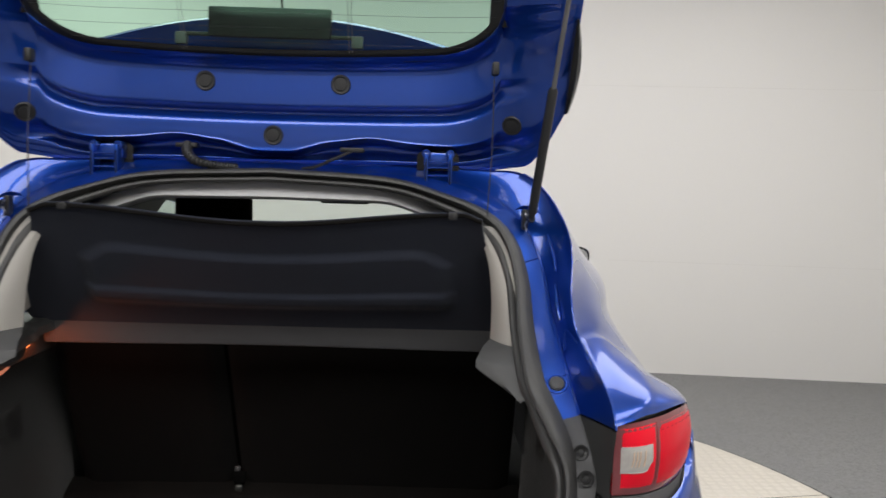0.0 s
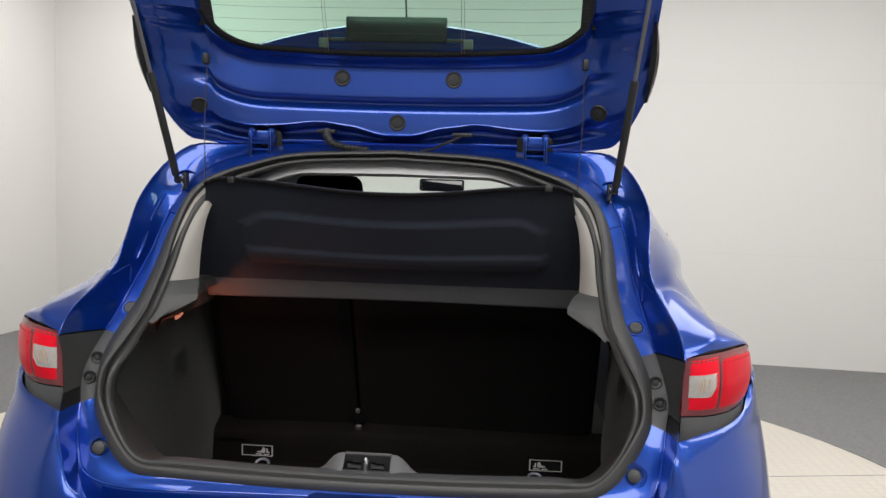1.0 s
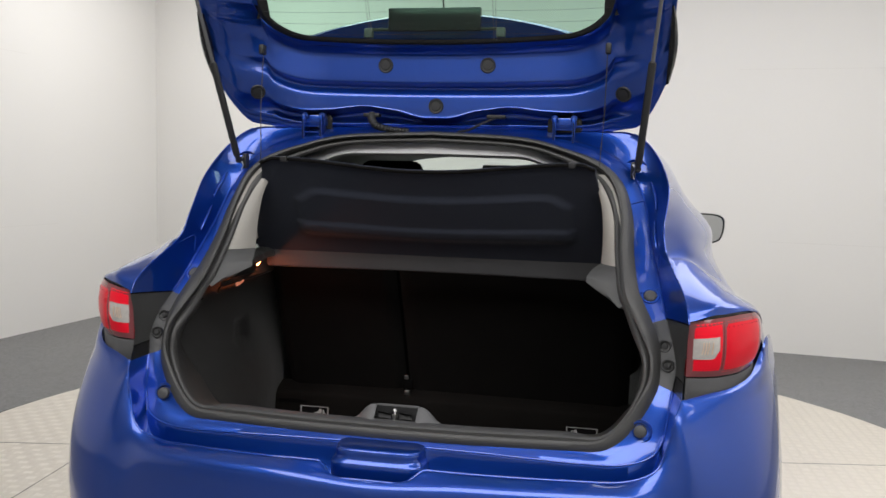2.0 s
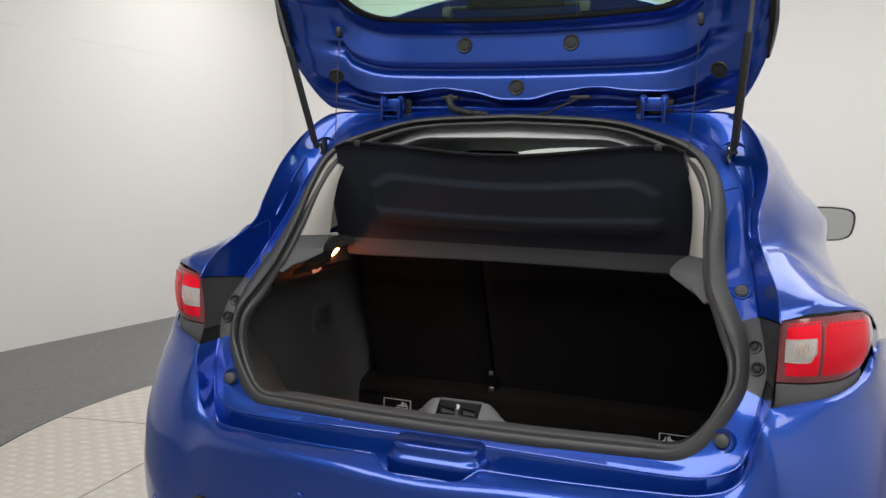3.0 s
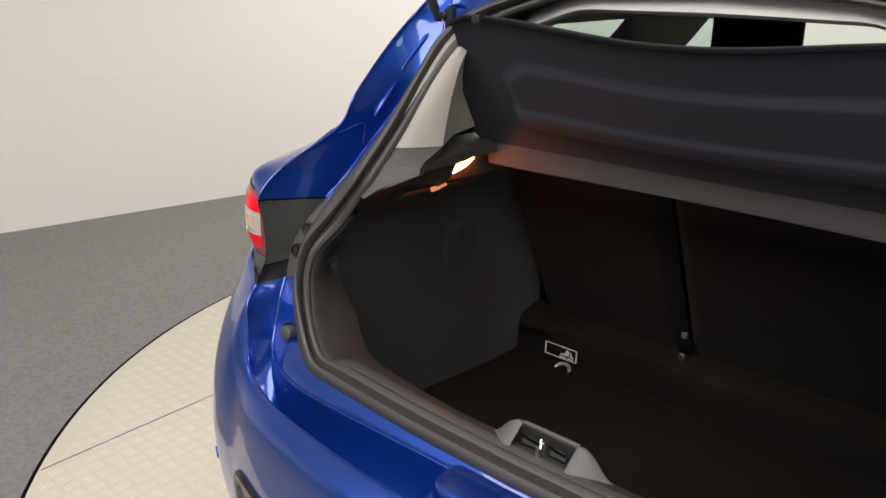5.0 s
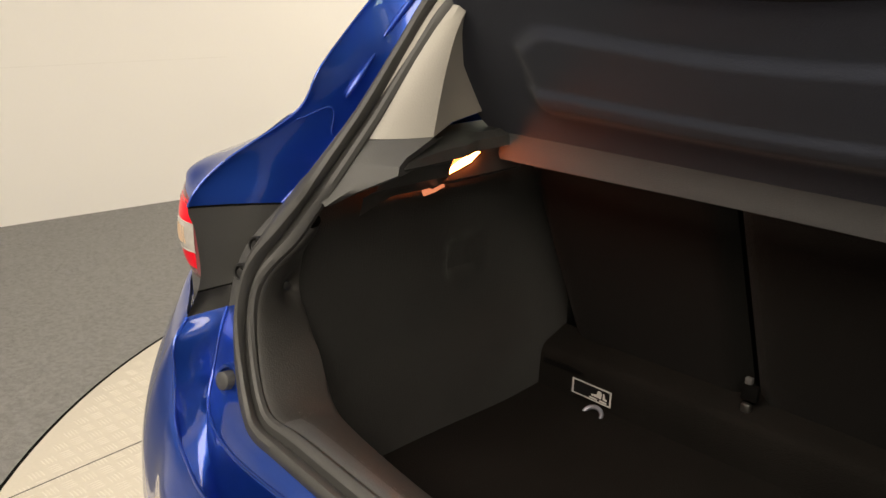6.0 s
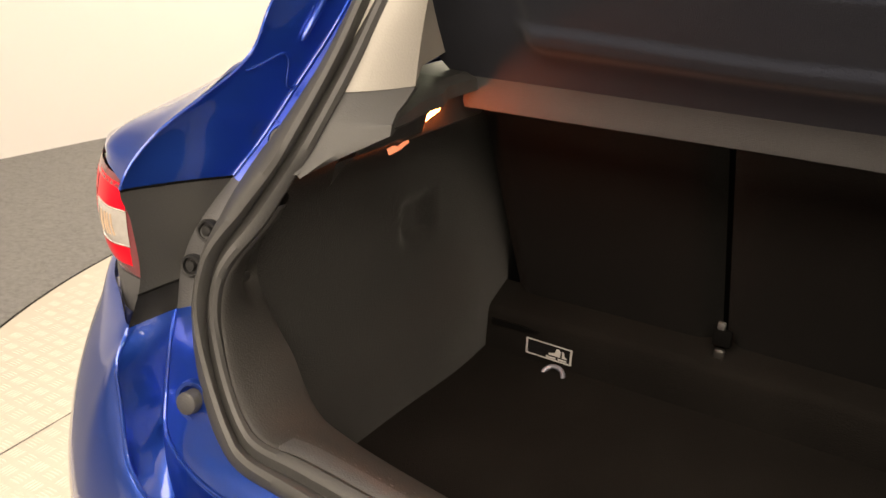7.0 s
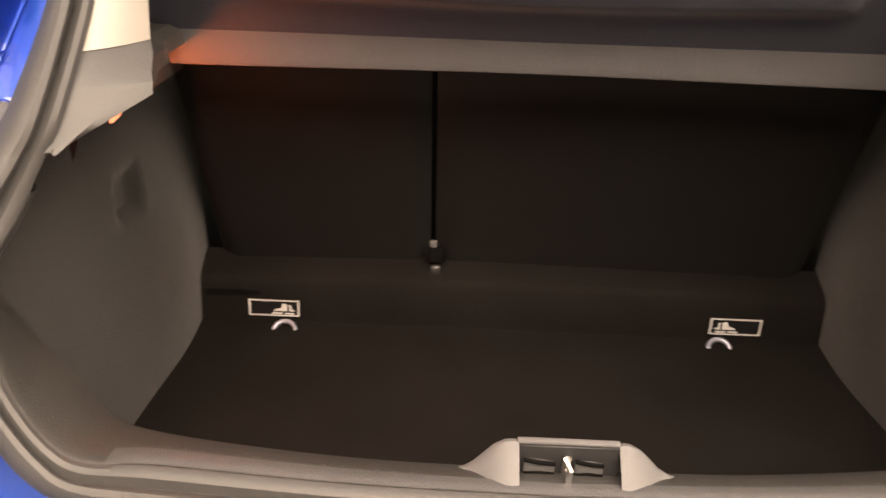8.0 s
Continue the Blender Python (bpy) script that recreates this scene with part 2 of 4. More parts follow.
# unseen wall, added to close the booth; its grey tempers reflections and fill
tagged(wall_box("wall_south", WEST - 0.15, SOUTH - 0.15, -0.006, EAST + 0.15, SOUTH, HIGH, SOUTH_GREY), "unseen mid grey end wall, its grey set for reflections in the paint", "wall")
tagged(wall_box("ceiling", WEST - 0.15, SOUTH - 0.15, HIGH, EAST + 0.15, NORTH + 0.15, HIGH + 0.1, CEILING), "white booth ceiling", "ceiling")
# carpet hole is covered by the turntable, which lies a few millimetres proud
CENTRE, RADIUS = (-0.18, 1.98), 2.50
table = tagged(new("turntable"), "round vehicle turntable with pale aluminium tread-plate deck", "turntable")
table.location = (CENTRE[0], CENTRE[1], 0)
bpy.context.view_layer.update()
deck = disc((CENTRE[0], CENTRE[1], -0.05), (0, 0, 1), [(RADIUS, 0), (RADIUS, 0.047), (RADIUS - 0.004, 0.05)], 160)
part("deck", deck, ALU, table, "pale worn aluminium tread plate")
part("rim_gap", disc((CENTRE[0], CENTRE[1], -0.05), (0, 0, 1), [(RADIUS + 0.013, 0), (RADIUS + 0.013, 0.0455), (RADIUS - 0.05, 0.0455)], 160), GAP, table, "black gap round the deck")


def seam(x0, y0, x1, y1, width=0.0045):
    d = Vector((x1 - x0, y1 - y0)).normalized()
    n = Vector((-d.y, d.x)) * width / 2
    return plate([(x0 + n.x, y0 + n.y, 0.0006), (x1 + n.x, y1 + n.y, 0.0006), (x1 - n.x, y1 - n.y, 0.0006), (x0 - n.x, y0 - n.y, 0.0006)], (0, 0, 0.0006))


def chord(x0, y0, x1, y1):
    """The stretch of a line that lies on the deck."""
    o, d = Vector((x0 - CENTRE[0], y0 - CENTRE[1])), Vector((x1 - x0, y1 - y0)).normalized()
    b, c = o.dot(d), o.dot(o) - (RADIUS - 0.01) ** 2
    s = math.sqrt(b * b - c)
    return x0 + d.x * (-b - s), y0 + d.y * (-b - s), x0 + d.x * (-b + s), y0 + d.y * (-b + s)


for line in ((-1.735, 0.1, -1.80, 0.9), (-2.616, 1.665, -2.06, 1.77), (-0.5, 0.0, -0.56, 0.9)):
    part("plate_seam", seam(*chord(*line)), SEAM, table)


def tread():
    """Groups of short raised bars, turned by a right angle from group to group."""
    pitch, verts, faces = 0.052, [], []
    n = int(RADIUS / pitch) + 1
    for i in range(-n, n + 1):
        for j in range(-n, n + 1):
            cx, cy = i * pitch, j * pitch
            if math.hypot(cx, cy) > RADIUS - 0.04:
                continue
            for k in range(4):
                off = (k - 1.5) * 0.0105
                a = radians(3) + (math.pi / 2 if (i + j) % 2 else 0)
                ux, uy = math.cos(a), math.sin(a)
                px, py = cx - uy * off, cy + ux * off
                b = len(verts)
                L, W, h = 0.019, 0.003, 0.0011
                for x, y, z in ((-L, 0, 0.0002), (-L * 0.6, -W, 0.0002), (L * 0.6, -W, 0.0002), (L, 0, 0.0002), (L * 0.6, W, 0.0002), (-L * 0.6, W, 0.0002), (-L * 0.55, 0, h), (L * 0.55, 0, h)):
                    verts.append((CENTRE[0] + px + x * ux - y * uy, CENTRE[1] + py + x * uy + y * ux, z))
                faces += [(b, b + 1, b + 6), (b + 1, b + 2, b + 7, b + 6), (b + 2, b + 3, b + 7), (b + 3, b + 4, b + 7), (b + 4, b + 5, b + 6, b + 7), (b + 5, b, b + 6)]
    me = bpy.data.meshes.new("tread_bar")
    me.from_pydata(verts, [], faces)
    me.materials.append(ALU_BAR)
    ob = new("tread_bar", me)
    ob.parent = table
    ob.matrix_parent_inverse = table.matrix_world.inverted()
    return tagged(ob, "raised five-bar tread pattern", kind="stuff")


tread()


def wall_line(west, a, b, z, rise=0.0):
    """A faint joint on a wall, from a to b along it."""
    if west:
        o = [(WEST + 0.0015, a, z), (WEST + 0.0015, b, z + rise), (WEST + 0.0015, b, z + rise + 0.006), (WEST + 0.0015, a, z + 0.006)]
        bm = plate(o, (-0.004, 0, 0))
    else:
        o = [(a, NORTH - 0.0015, z), (b, NORTH - 0.0015, z + rise), (b, NORTH - 0.0015, z + rise + 0.006), (a, NORTH - 0.0015, z + 0.006)]
        bm = plate(o, (0, 0.004, 0))
    ob = part("wall_joint", bm, JOINT)
    ob.matrix_world = ROOM
    return tagged(ob, "faint horizontal panel joint on the white wall", "joint", "wall joints", "structure")


for a, b, z in ((0.6, 1.9, 2.19), (2.2, 3.1, 2.17), (-0.8, 1.2, 0.83), (1.9, 3.4, 0.84)):
    wall_line(True, a, b, z)
for a, b, z in ((1.1, 3.4, 2.19), (1.4, 3.9, 0.86)):
    wall_line(False, a, b, z)
ob = part("corner_joint", tube([(WEST + 0.002, NORTH - 0.002, 0), (WEST + 0.002, NORTH - 0.002, HIGH)], 0.006, 6), JOINT)
ob.matrix_world = ROOM
tagged(ob, "faint pinkish sealant line in the wall corner", "joint", "wall joints", "structure")

# ---- the car ----
car = tagged(new("car"), "metallic blue five-door hatchback with its tailgate open and boot empty", "car")

# half rings round the hatch, from the middle of the roof edge down to the middle of the sill
OUTER = [(0, .4972, 1.4498), (.2367, .4871, 1.4378), (.362, .465, 1.4075), (.4453, .4426, 1.3752), (.4919, .4103, 1.3293), (.5128, .3651, 1.2554), (.5143, .2896, 1.1692),
         (.5226, .2174, 1.0928), (.5350, .196, 1.0602), (.557, .1732, 1.0201), (.576, .1516, .9784), (.5825, .1383, .943), (.58, .1217, .9008), (.5626, .1036, .8624),
         (.5329, .0867, .817), (.4976, .0717, .7805), (.4601, .0616, .7620), (.3908, .0568, .7574), (.2002, .0448, .7554), (0, .0408, .7544)]
INNER = [(0, .500, 1.4205), (.2309, .490, 1.4085), (.345, .467, 1.3770), (.412, .448, 1.3415), (.453, .4249, 1.3060), (.4795, .3849, 1.2388), (.4868, .3139, 1.1512),
         (.498, .2498, 1.0719), (.5128, .2297, 1.0364), (.5311, .2014, .9875), (.5475, .1663, .9504), (.5523, .1486, .9261), (.5504, .1379, .8946), (.5416, .1304, .8643),
         (.5205, .1189, .8218), (.4903, .1078, .7884), (.4543, .1012, .7760), (.3846, .0985, .7801), (.1983, .0868, .7784), (0, .0828, .7774)]
FLANGE = [(0, .53, 1.452), (.25, .525, 1.445), (.40, .515, 1.425), (.485, .50, 1.385), (.533, .48, 1.334), (.558, .439, 1.268), (.569, .373, 1.187),
          (.585, .308, 1.113), (.596, .266, 1.065), (.603, .227, 1.031), (.616, .170, .977), (.624, .147, .93), (.617, .129, .886), (.61, .109, .848),
          (.60, .088, .796), (.576, .064, .758), (.518, .048, .739), (.426, .036, .738), (.231, .032, .743), (0, .032, .746)]
EDGE = [(0, .565, 1.466), (.26, .56, 1.463), (.43, .55, 1.459), (.524, .53, 1.452), (.58, .482, 1.399), (.608, .404, 1.318), (.594, .294, 1.224),
        (.603, .253, 1.16), (.632, .14, 1.091), (.64, .092, 1.041), (.639, .098, .998), (.636, .099, .929), (.632, .073, .88), (.619, .042, .849),
        (.607, .032, .80), (.582, .015, .744), (.52, -.002, .721), (.424, -.026, .722), (.219, -.051, .725), (0, -.06, .730)]
DEPTH = [.012, .012, .018, .03, .05, .06, .07, .065, .06, .05, .03, .022, .015, .005, .0, .0, .0, .0, .0, .0]   # how far the seal stands proud
PER = 32
N_RING = (len(OUTER) - 1) * PER + 1
outer_r, inner_r, flange_r, edge_r = (keyed(c, None, N_RING) for c in (OUTER, INNER, FLANGE, EDGE))
seal_r = outer_r * .85 + inner_r * .15
# the gutter under the sill dips between flange and outer edge, and the notch for the tailgate handle pulls the edge back
for i in range(N_RING):
    if i > 15 * PER:
        f = 1 - smoothstep(0.070, 0.118, edge_r[i][0])
        edge_r[i] += np.array((0, -0.030, -0.024)) * f


def both(half):
    """A whole ring from its right half, top middle to bottom middle and up the other side."""
    left = [(-p[0], p[1], p[2]) for p in half[::-1]]
    return [tuple(p) for p in half] + left[1:-1]


depth_r = keyed([(d, 0, 0) for d in DEPTH], None, N_RING)[:, 0]
foot_r = np.array([seal_r[i] + np.array((.003, depth_r[i], 0)) for i in range(N_RING)])


def surround_rows(a, b):
    rows = [[seal_r[i] for i in range(a, b)], [seal_r[i] * .15 + foot_r[i] * .85 for i in range(a, b)]]
    for f, lift in ((0.0, 0.0), (0.12, 0.002), (0.5, 0.001), (0.90, 0.0), (1.0, 0.002)):
        rows.append([foot_r[i] * (1 - f) + flange_r[i] * f + np.array((0, lift, 0)) for i in range(a, b)])
    for f in (0.035, 0.08, 0.2, 0.4, 0.6, 0.8, 0.93, 0.97, 1.0):
        r = []
        for i in range(a, b):
            low = smoothstep(14.0 * PER, 16.2 * PER, i)
            dip = min(1.0, f / 0.035, (1 - f) / 0.05)
            hollow = math.sin(math.pi * f)
            p = flange_r[i] * (1 - f) + edge_r[i] * f
            r.append(p + np.array((0, (0.006 * dip + 0.007 * hollow) * (1 - low), np.interp(f, [0, .035, .08, .2, .4, .93, .97, 1], [0, -.003, -.030, -.07, -.08, -.08, -.05, 0]) * low)))
        rows.append(r)
    return rows


K0, K1 = int(9.15 * PER), 12 * PER + 2
up_rows, low_rows, mid_rows = surround_rows(0, K0 + 1), surround_rows(K1, N_RING), surround_rows(K0, K1 + 1)
upper = [[(-p[0], p[1], p[2]) for p in r[::-1]][:-1] + [tuple(p) for p in r] for r in up_rows]
lower = [[tuple(p) for p in r] + [(-p[0], p[1], p[2]) for p in r[::-1]][1:] for r in low_rows]
part("hatch_surround", loft(upper), PAINT, car)
part("hatch_gutter", loft(lower), PAINT, car)
for s in (1, -1):
    part("lamp_bracket", loft([flip(r, s) for r in mid_rows[:7]]), BRACKET, car, "dark grey plastic lamp bracket")
    k = int(11.35 * PER) - K0
    part("lamp_side_panel", loft([flip(r[:k + 1], s) for r in mid_rows[6:]]), SIDE_BLACK, car, "black plastic inner lamp panel")
    part("lamp_side_panel", loft([flip(r[k:], s) for r in mid_rows[6:]]), GLOSS_BLACK, car, "glossy black strip below the lamp panel")
    part("panel_joint", tube(flip([r[k] for r in mid_rows[7:]], s), .0012, 6), GAP, car)
    part("panel_joint", tube(flip([r[0] for r in mid_rows[6:]], s), .0016, 6), GAP, car)

# rolled beads along the two creases, and the pressed ribs beside the struts
for s in (1, -1):
    for rim, a, b, r in ((flange_r, 12 * PER + 2, N_RING, .0022), (edge_r, 12 * PER + 2, N_RING, .0026), (flange_r, 4 * PER, K0, .002), (edge_r, 3 * PER, K0, .002)):
        part("crease_bead", tube(flip(rim[a:b], s), r, 8), PAINT, car)
    for a, b, f in ((int(4.5 * PER), int(5.4 * PER), .45), (int(5.6 * PER), int(6.4 * PER), .40)):
        pts = [flange_r[i] * (1 - f) + edge_r[i] * f + np.array((-.002, .006, 0)) for i in range(a, b)]
        n = len(pts)
        part("pressed_rib", tube(flip(pts, s), [.0045 * math.sin(math.pi * (k + .6) / (n + .2)) ** .4 for k in range(n)], 10), PAINT, car)

    # a bead of sealer across the channel
    pts = []
    for f in np.linspace(.06, .94, 30):
        i = (6.75 + .22 * math.sin(f * 7.5) + .25 * f) * PER
        a, b = (np.array([np.interp(i, np.arange(N_RING), r[:, c]) for c in range(3)]) for r in (flange_r, edge_r))
        pts.append(a * (1 - f) + b * f + np.array((-.003 - .001 * math.sin(math.pi * f), .006 + .007 * math.sin(math.pi * f), 0)))
    part("sealer_bead", tube(flip(pts, s), .0015, 8), PAINT, car, "painted sealer bead")
    for k, f0 in ((4.8, .25), (7.55, .10)):
        i = int(k * PER)
        pts = [foot_r[i] * (1 - f) + flange_r[i] * f + np.array((0, -.0005, 0)) for f in np.linspace(f0, .97, 12)]
        part("flange_ledge", tube(flip(pts, s), .0018, 8), PAINT, car)

# rubber seal with two lips and a groove, swept round the hatch
ring_o, ring_i = np.array(both(outer_r)), np.array(both(inner_r))
FACE = np.array((0, -.842, .539))
# across the strip from its outer to its inner edge: share of the width, height of the lip
PROFILE = [(.02, -.022), (0, -.004), (.03, .006), (.12, .0125), (.26, .0145), (.39, .010), (.455, .0015), (.50, -.003), (.55, .000), (.63, .0065), (.76, .0085), (.90, .006), (.98, -.001), (1.0, -.012), (.97, -.03)]
rows = [[] for _ in PROFILE]
for i in range(len(ring_o)):
    t = ring_o[(i + 1) % len(ring_o)] - ring_o[i - 1]
    t /= np.linalg.norm(t)
    w = ring_i[i] - ring_o[i]
    n = np.cross(t, w)
    n /= np.linalg.norm(n)
    if n @ FACE < 0:
        n = -n
    high = smoothstep(1.30, 1.40, ring_o[i][2])
    for k, (u, h) in enumerate(PROFILE):
        rows[k].append(ring_o[i] + u * w + h * (1 - .7 * high * (h < -.005)) * n)
part("weatherstrip", loft(rows, ring=True), RUBBER, car, "black rubber weatherstrip with two lips")

# outer skin: lines along the car, each starting on the edge of the hatch
E = EDGE
LINES = [
    [E[0], (0, .9, 1.478), (0, 1.5, 1.478), (0, 2.1, 1.462), (0, 2.45, 1.427), (0, 3.25, .98)],
    [E[1], (.28, .9, 1.475), (.29, 1.5, 1.474), (.29, 2.1, 1.456), (.29, 2.44, 1.418), (.34, 3.22, .98)],
    [E[2], (.45, .9, 1.463), (.47, 1.5, 1.46), (.47, 2.1, 1.434), (.47, 2.40, 1.392), (.58, 3.15, .97)],
    [E[3], (.55, .85, 1.442), (.56, 1.5, 1.434), (.56, 2.1, 1.395), (.56, 2.35, 1.345), (.69, 3.05, .96)],
    [E[4], (.622, .80, 1.392), (.640, 1.4, 1.38), (.64, 2.0, 1.345), (.65, 2.3, 1.29), (.73, 3.0, .95)],
    [E[5], (.670, .72, 1.305), (.695, 1.3, 1.29), (.70, 1.9, 1.265), (.71, 2.3, 1.21), (.75, 3.0, .94)],
    [E[6], (.684, .50, 1.213), (.769, .9, 1.204), (.770, 1.6, 1.168), (.755, 2.3, 1.09), (.77, 3.0, .93)],
    [(.6005, .266, 1.172), (.676, .40, 1.167), (.764, .75, 1.125), (.785, 1.5, 1.06), (.785, 2.3, 1.02), (.79, 3.0, .92)],
    [(.612, .222, 1.142), (.665, .335, 1.147), (.772, .475, 1.072), (.825, .75, 1.01), (.83, 2.2, .97), (.82, 3.0, .91)],
    [(.621, .188, 1.121), (.680, .265, 1.122), (.775, .395, 1.062), (.845, .72, .985), (.85, 2.2, .95), (.83, 3.0, .90)],
    [(.632, .142, 1.092), (.685, .184, 1.098), (.79, .30, 1.062), (.858, .66, .97), (.862, 1.5, .93), (.845, 3.0, .89)],
    [(.637, .108, 1.063), (.70, .131, 1.074), (.788, .226, 1.060), (.864, .62, .955), (.868, 1.4, .90), (.855, 3.0, .86)],
    [(.640, .095, 1.0415), (.69, .116, 1.053), (.780, .196, 1.058), (.868, .60, .94), (.874, 1.4, .87), (.86, 3.0, .84)],
]
N_LONG = 44
along = []
for c in LINES:
    p = spline(c, 220)
    want = p[0][1] + (p[-1][1] - p[0][1]) * np.linspace(0, 1, N_LONG) ** 1.7
    order = np.maximum.accumulate(p[:, 1])
    along.append(np.c_[np.interp(want, order, p[:, 0]), np.interp(want, order, p[:, 1]), np.interp(want, order, p[:, 2])])
# smooth across the lines
skin = []
for j in range(N_LONG):
    skin.append(keyed([a[j] for a in along], None, (len(LINES) - 1) * 4 + 1))
skin = np.array(skin)                                     # N_LONG x across x 3
N_ROOF = 3 * 4


def window(i, j):
    y, z = skin[i][j][1], skin[i][j][2]
    return y > 0.80 and 17 <= j <= 24 and y < 2.75 and not 1.36 < y < 1.76


# the quarter panel at a finer step, with the creased rim of the pad over the tail light
FINE = 3
quarter = [keyed(r, None, (len(r) - 1) * FINE + 1) for r in skin[:, N_ROOF + 4:]]
quarter = np.array([keyed([r[j] for r in quarter], None, (N_LONG - 1) * FINE + 1) for j in range(len(quarter[0]))]).transpose(1, 0, 2)
PAD = spline([(.600, .225, 0), (.612, .246, 0), (.638, .287, 0), (.668, .318, 0), (.694, .318, 0), (.712, .270, 0), (.719, .215, 0), (.714, .174, 0), (.699, .128, 0), (.690, .10, 0)], 60)[:, :2]
for i in range(40 * FINE // 4):
    for j in range(quarter.shape[1]):
        p = quarter[i, j]
        if p[0] > .73 or p[1] > .34:
            continue
        d = np.hypot(PAD[:, 0] - p[0], PAD[:, 1] - p[1])
        k = int(np.clip(np.argmin(d), 1, 58))
        t = PAD[k + 1] - PAD[k - 1]
        inside = t[0] * (p[1] - PAD[k, 1]) - t[1] * (p[0] - PAD[k, 0]) < 0
        rise = .0035 * math.exp(-(d[k] / (.022 if inside else .007)) ** 2)
        quarter[i, j] = p + np.array((.45, -.25, .85)) * rise * smoothstep(0, .012, math.dist(p, quarter[0, j]))

roof_rows = [[tuple(p) for p in skin[j][:N_ROOF + 5]] for j in range(N_LONG)]
roof_rows = [[(-p[0], p[1], p[2]) for p in r[::-1]][:-1] + r for r in roof_rows]
part("roof", loft(roof_rows, skip=lambda i, j: skin[i][0][1] > 2.44), PAINT, car)
for s in (1, -1):
    rows = [flip(r, s) for r in quarter]
    part("rear_quarter_panel", loft(rows, skip=lambda i, j: window(i // FINE, j // FINE + N_ROOF + 4)), PAINT, car)
    rows = [flip(skin[j][16:27] - np.array((0.006, 0, 0)), s) for j in range(N_LONG) if 0.74 < skin[j][20][1] < 2.85]
    g = part("side_window", loft(rows), GLASS_SIDE, car, "green-tinted side glass")
    g.visible_shadow = False
for s in (1, -1):
    rows = [flip(skin[j][10:38] * np.array((.975, 1, 1)) - np.array((.012, 0, .004)), s) for j in range(N_LONG) if .50 < skin[j][20][1] < .86]
    part("quarter_lining", loft(rows), SIDE_BLACK, car, "black inner quarter trim")
    rows = [flip(skin[j][14:30] * np.array((.975, 1, 1)) - np.array((.010, 0, 0)), s) for j in range(N_LONG) if 1.30 < skin[j][20][1] < 1.84]
    part("post_lining", loft(rows), PLASTIC, car, "black centre post trim")
rows = [r for r in roof_rows if r[len(r) // 2][1] > 2.40]
g = part("windscreen", loft([[(p[0], p[1] - 0.004, p[2]) for p in r] for r in rows]), GLASS_SCREEN, car, "green-tinted windscreen glass")
g.visible_shadow = False
rows = [[(p[0] * 0.985, p[1], p[2] - 0.022 - .040 * (1 - smoothstep(.60, 2.0, p[1]))) for p in r] for r in roof_rows if 0.66 < r[len(r) // 2][1] < 2.42]
rear = np.array(roof_rows[0])
edge_row = []
for x in np.linspace(-.385, .385, len(rear)):
    y, z = np.interp(x, rear[:, 0], rear[:, 1]), np.interp(x, rear[:, 0], rear[:, 2])
    edge_row.append((x * .93, y - .020, z - .082 - .040 * smoothstep(.24, .42, abs(x))))
rows = [[(p[0] * .985, p[1] - .010 + .02 * smoothstep(.26, .5, abs(p[0])), p[2] + .040) for p in edge_row], [(p[0], p[1] - .028, p[2] + .020) for p in edge_row], [(p[0], p[1] - .038, p[2] + .007) for p in edge_row], [(p[0], p[1] - .032, p[2] + .002) for p in edge_row], edge_row] + rows
part("headlining", loft(rows), LINER, car, "pale grey headlining")

# lower sides with the wheel openings
WHEELS = ((0.74, .0), (3.33, .0))
for s in (1, -1):
    rows = []
    for j in range(70):
        y = 0.268 + j / 69 * 3.332
        top = np.array((np.interp(y, [.268, .3, .6, 1.4, 3.6], [.824, .832, .868, .874, .80]), y, np.interp(y, [.3, .6, 1.4, 3.0, 3.6], [1.03, .95, .87, .84, .72])))
        w = np.interp(y, [.268, .55, .75, 1.2, 3.0, 3.6], [.858, .885, .888, .875, .875, .80])
        tuck = .022 * (1 - smoothstep(.34, .46, y))          # behind the bumper's end
        rows.append([(s * (x - tuck), y, z) for x, z in ((top[0], top[2]), (w - .006, top[2] * .6 + .30), (w, .66), (w - .003, .56), (w - .008, .46), (w - .014, .36), (w - .03, .26), (w - .07, .19))])
    bm = loft([keyed(r, None, 36) for r in rows], skip=lambda i, j: any(math.hypot(0.268 + i / 69 * 3.332 + .024 - w[0], keyed(rows[i], None, 36)[j][2] - .31) < .345 for w in WHEELS))
    part("side_panel", bm, PAINT, car)
    for wy, _ in WHEELS:
        lipring = [(s * .878, wy + .352 * math.cos(a), .31 + .352 * math.sin(a)) for a in np.linspace(-.25, math.pi + .25, 30)]
        part("arch_lip", tube(lipring, .016, 8), PLASTIC, car, "black wheel-arch lip")
        liner = [[(s * x, wy + .35 * math.cos(a), .31 + .35 * math.sin(a)) for a in np.linspace(-.3, math.pi + .3, 26)] for x in (.875, .62)]
        part("wheel_well", loft(liner), PLASTIC, car, "black wheel-arch liner")


def wheel(s, y):
    w = part("wheel", disc((s * .66, y, .31), (s, 0, 0), [(.20, 0), (.285, .0), (.305, .015), (.31, .05), (.31, .15), (.305, .185), (.285, .20), (.21, .195), (.205, .15)], 48), TYRE, car, "black road tyre")
    part("rim", disc((s * .66, y, .31), (s, 0, 0), [(.205, .15), (.20, .192), (.185, .185), (.175, .15), (.06, .165), (.03, .175)], 40), STEEL, w, "alloy wheel rim")
    for k in range(5):
        a = k * math.tau / 5
        d = Vector((0, math.cos(a), math.sin(a)))
        bm = tube([Vector((s * .845, y, .31)) + d * .03, Vector((s * .848, y, .31)) + d * .19], [.022, .016], 8)
        part("spoke", bm, STEEL, w)


for s in (1, -1):
    for y, _ in WHEELS:
        wheel(s, y)

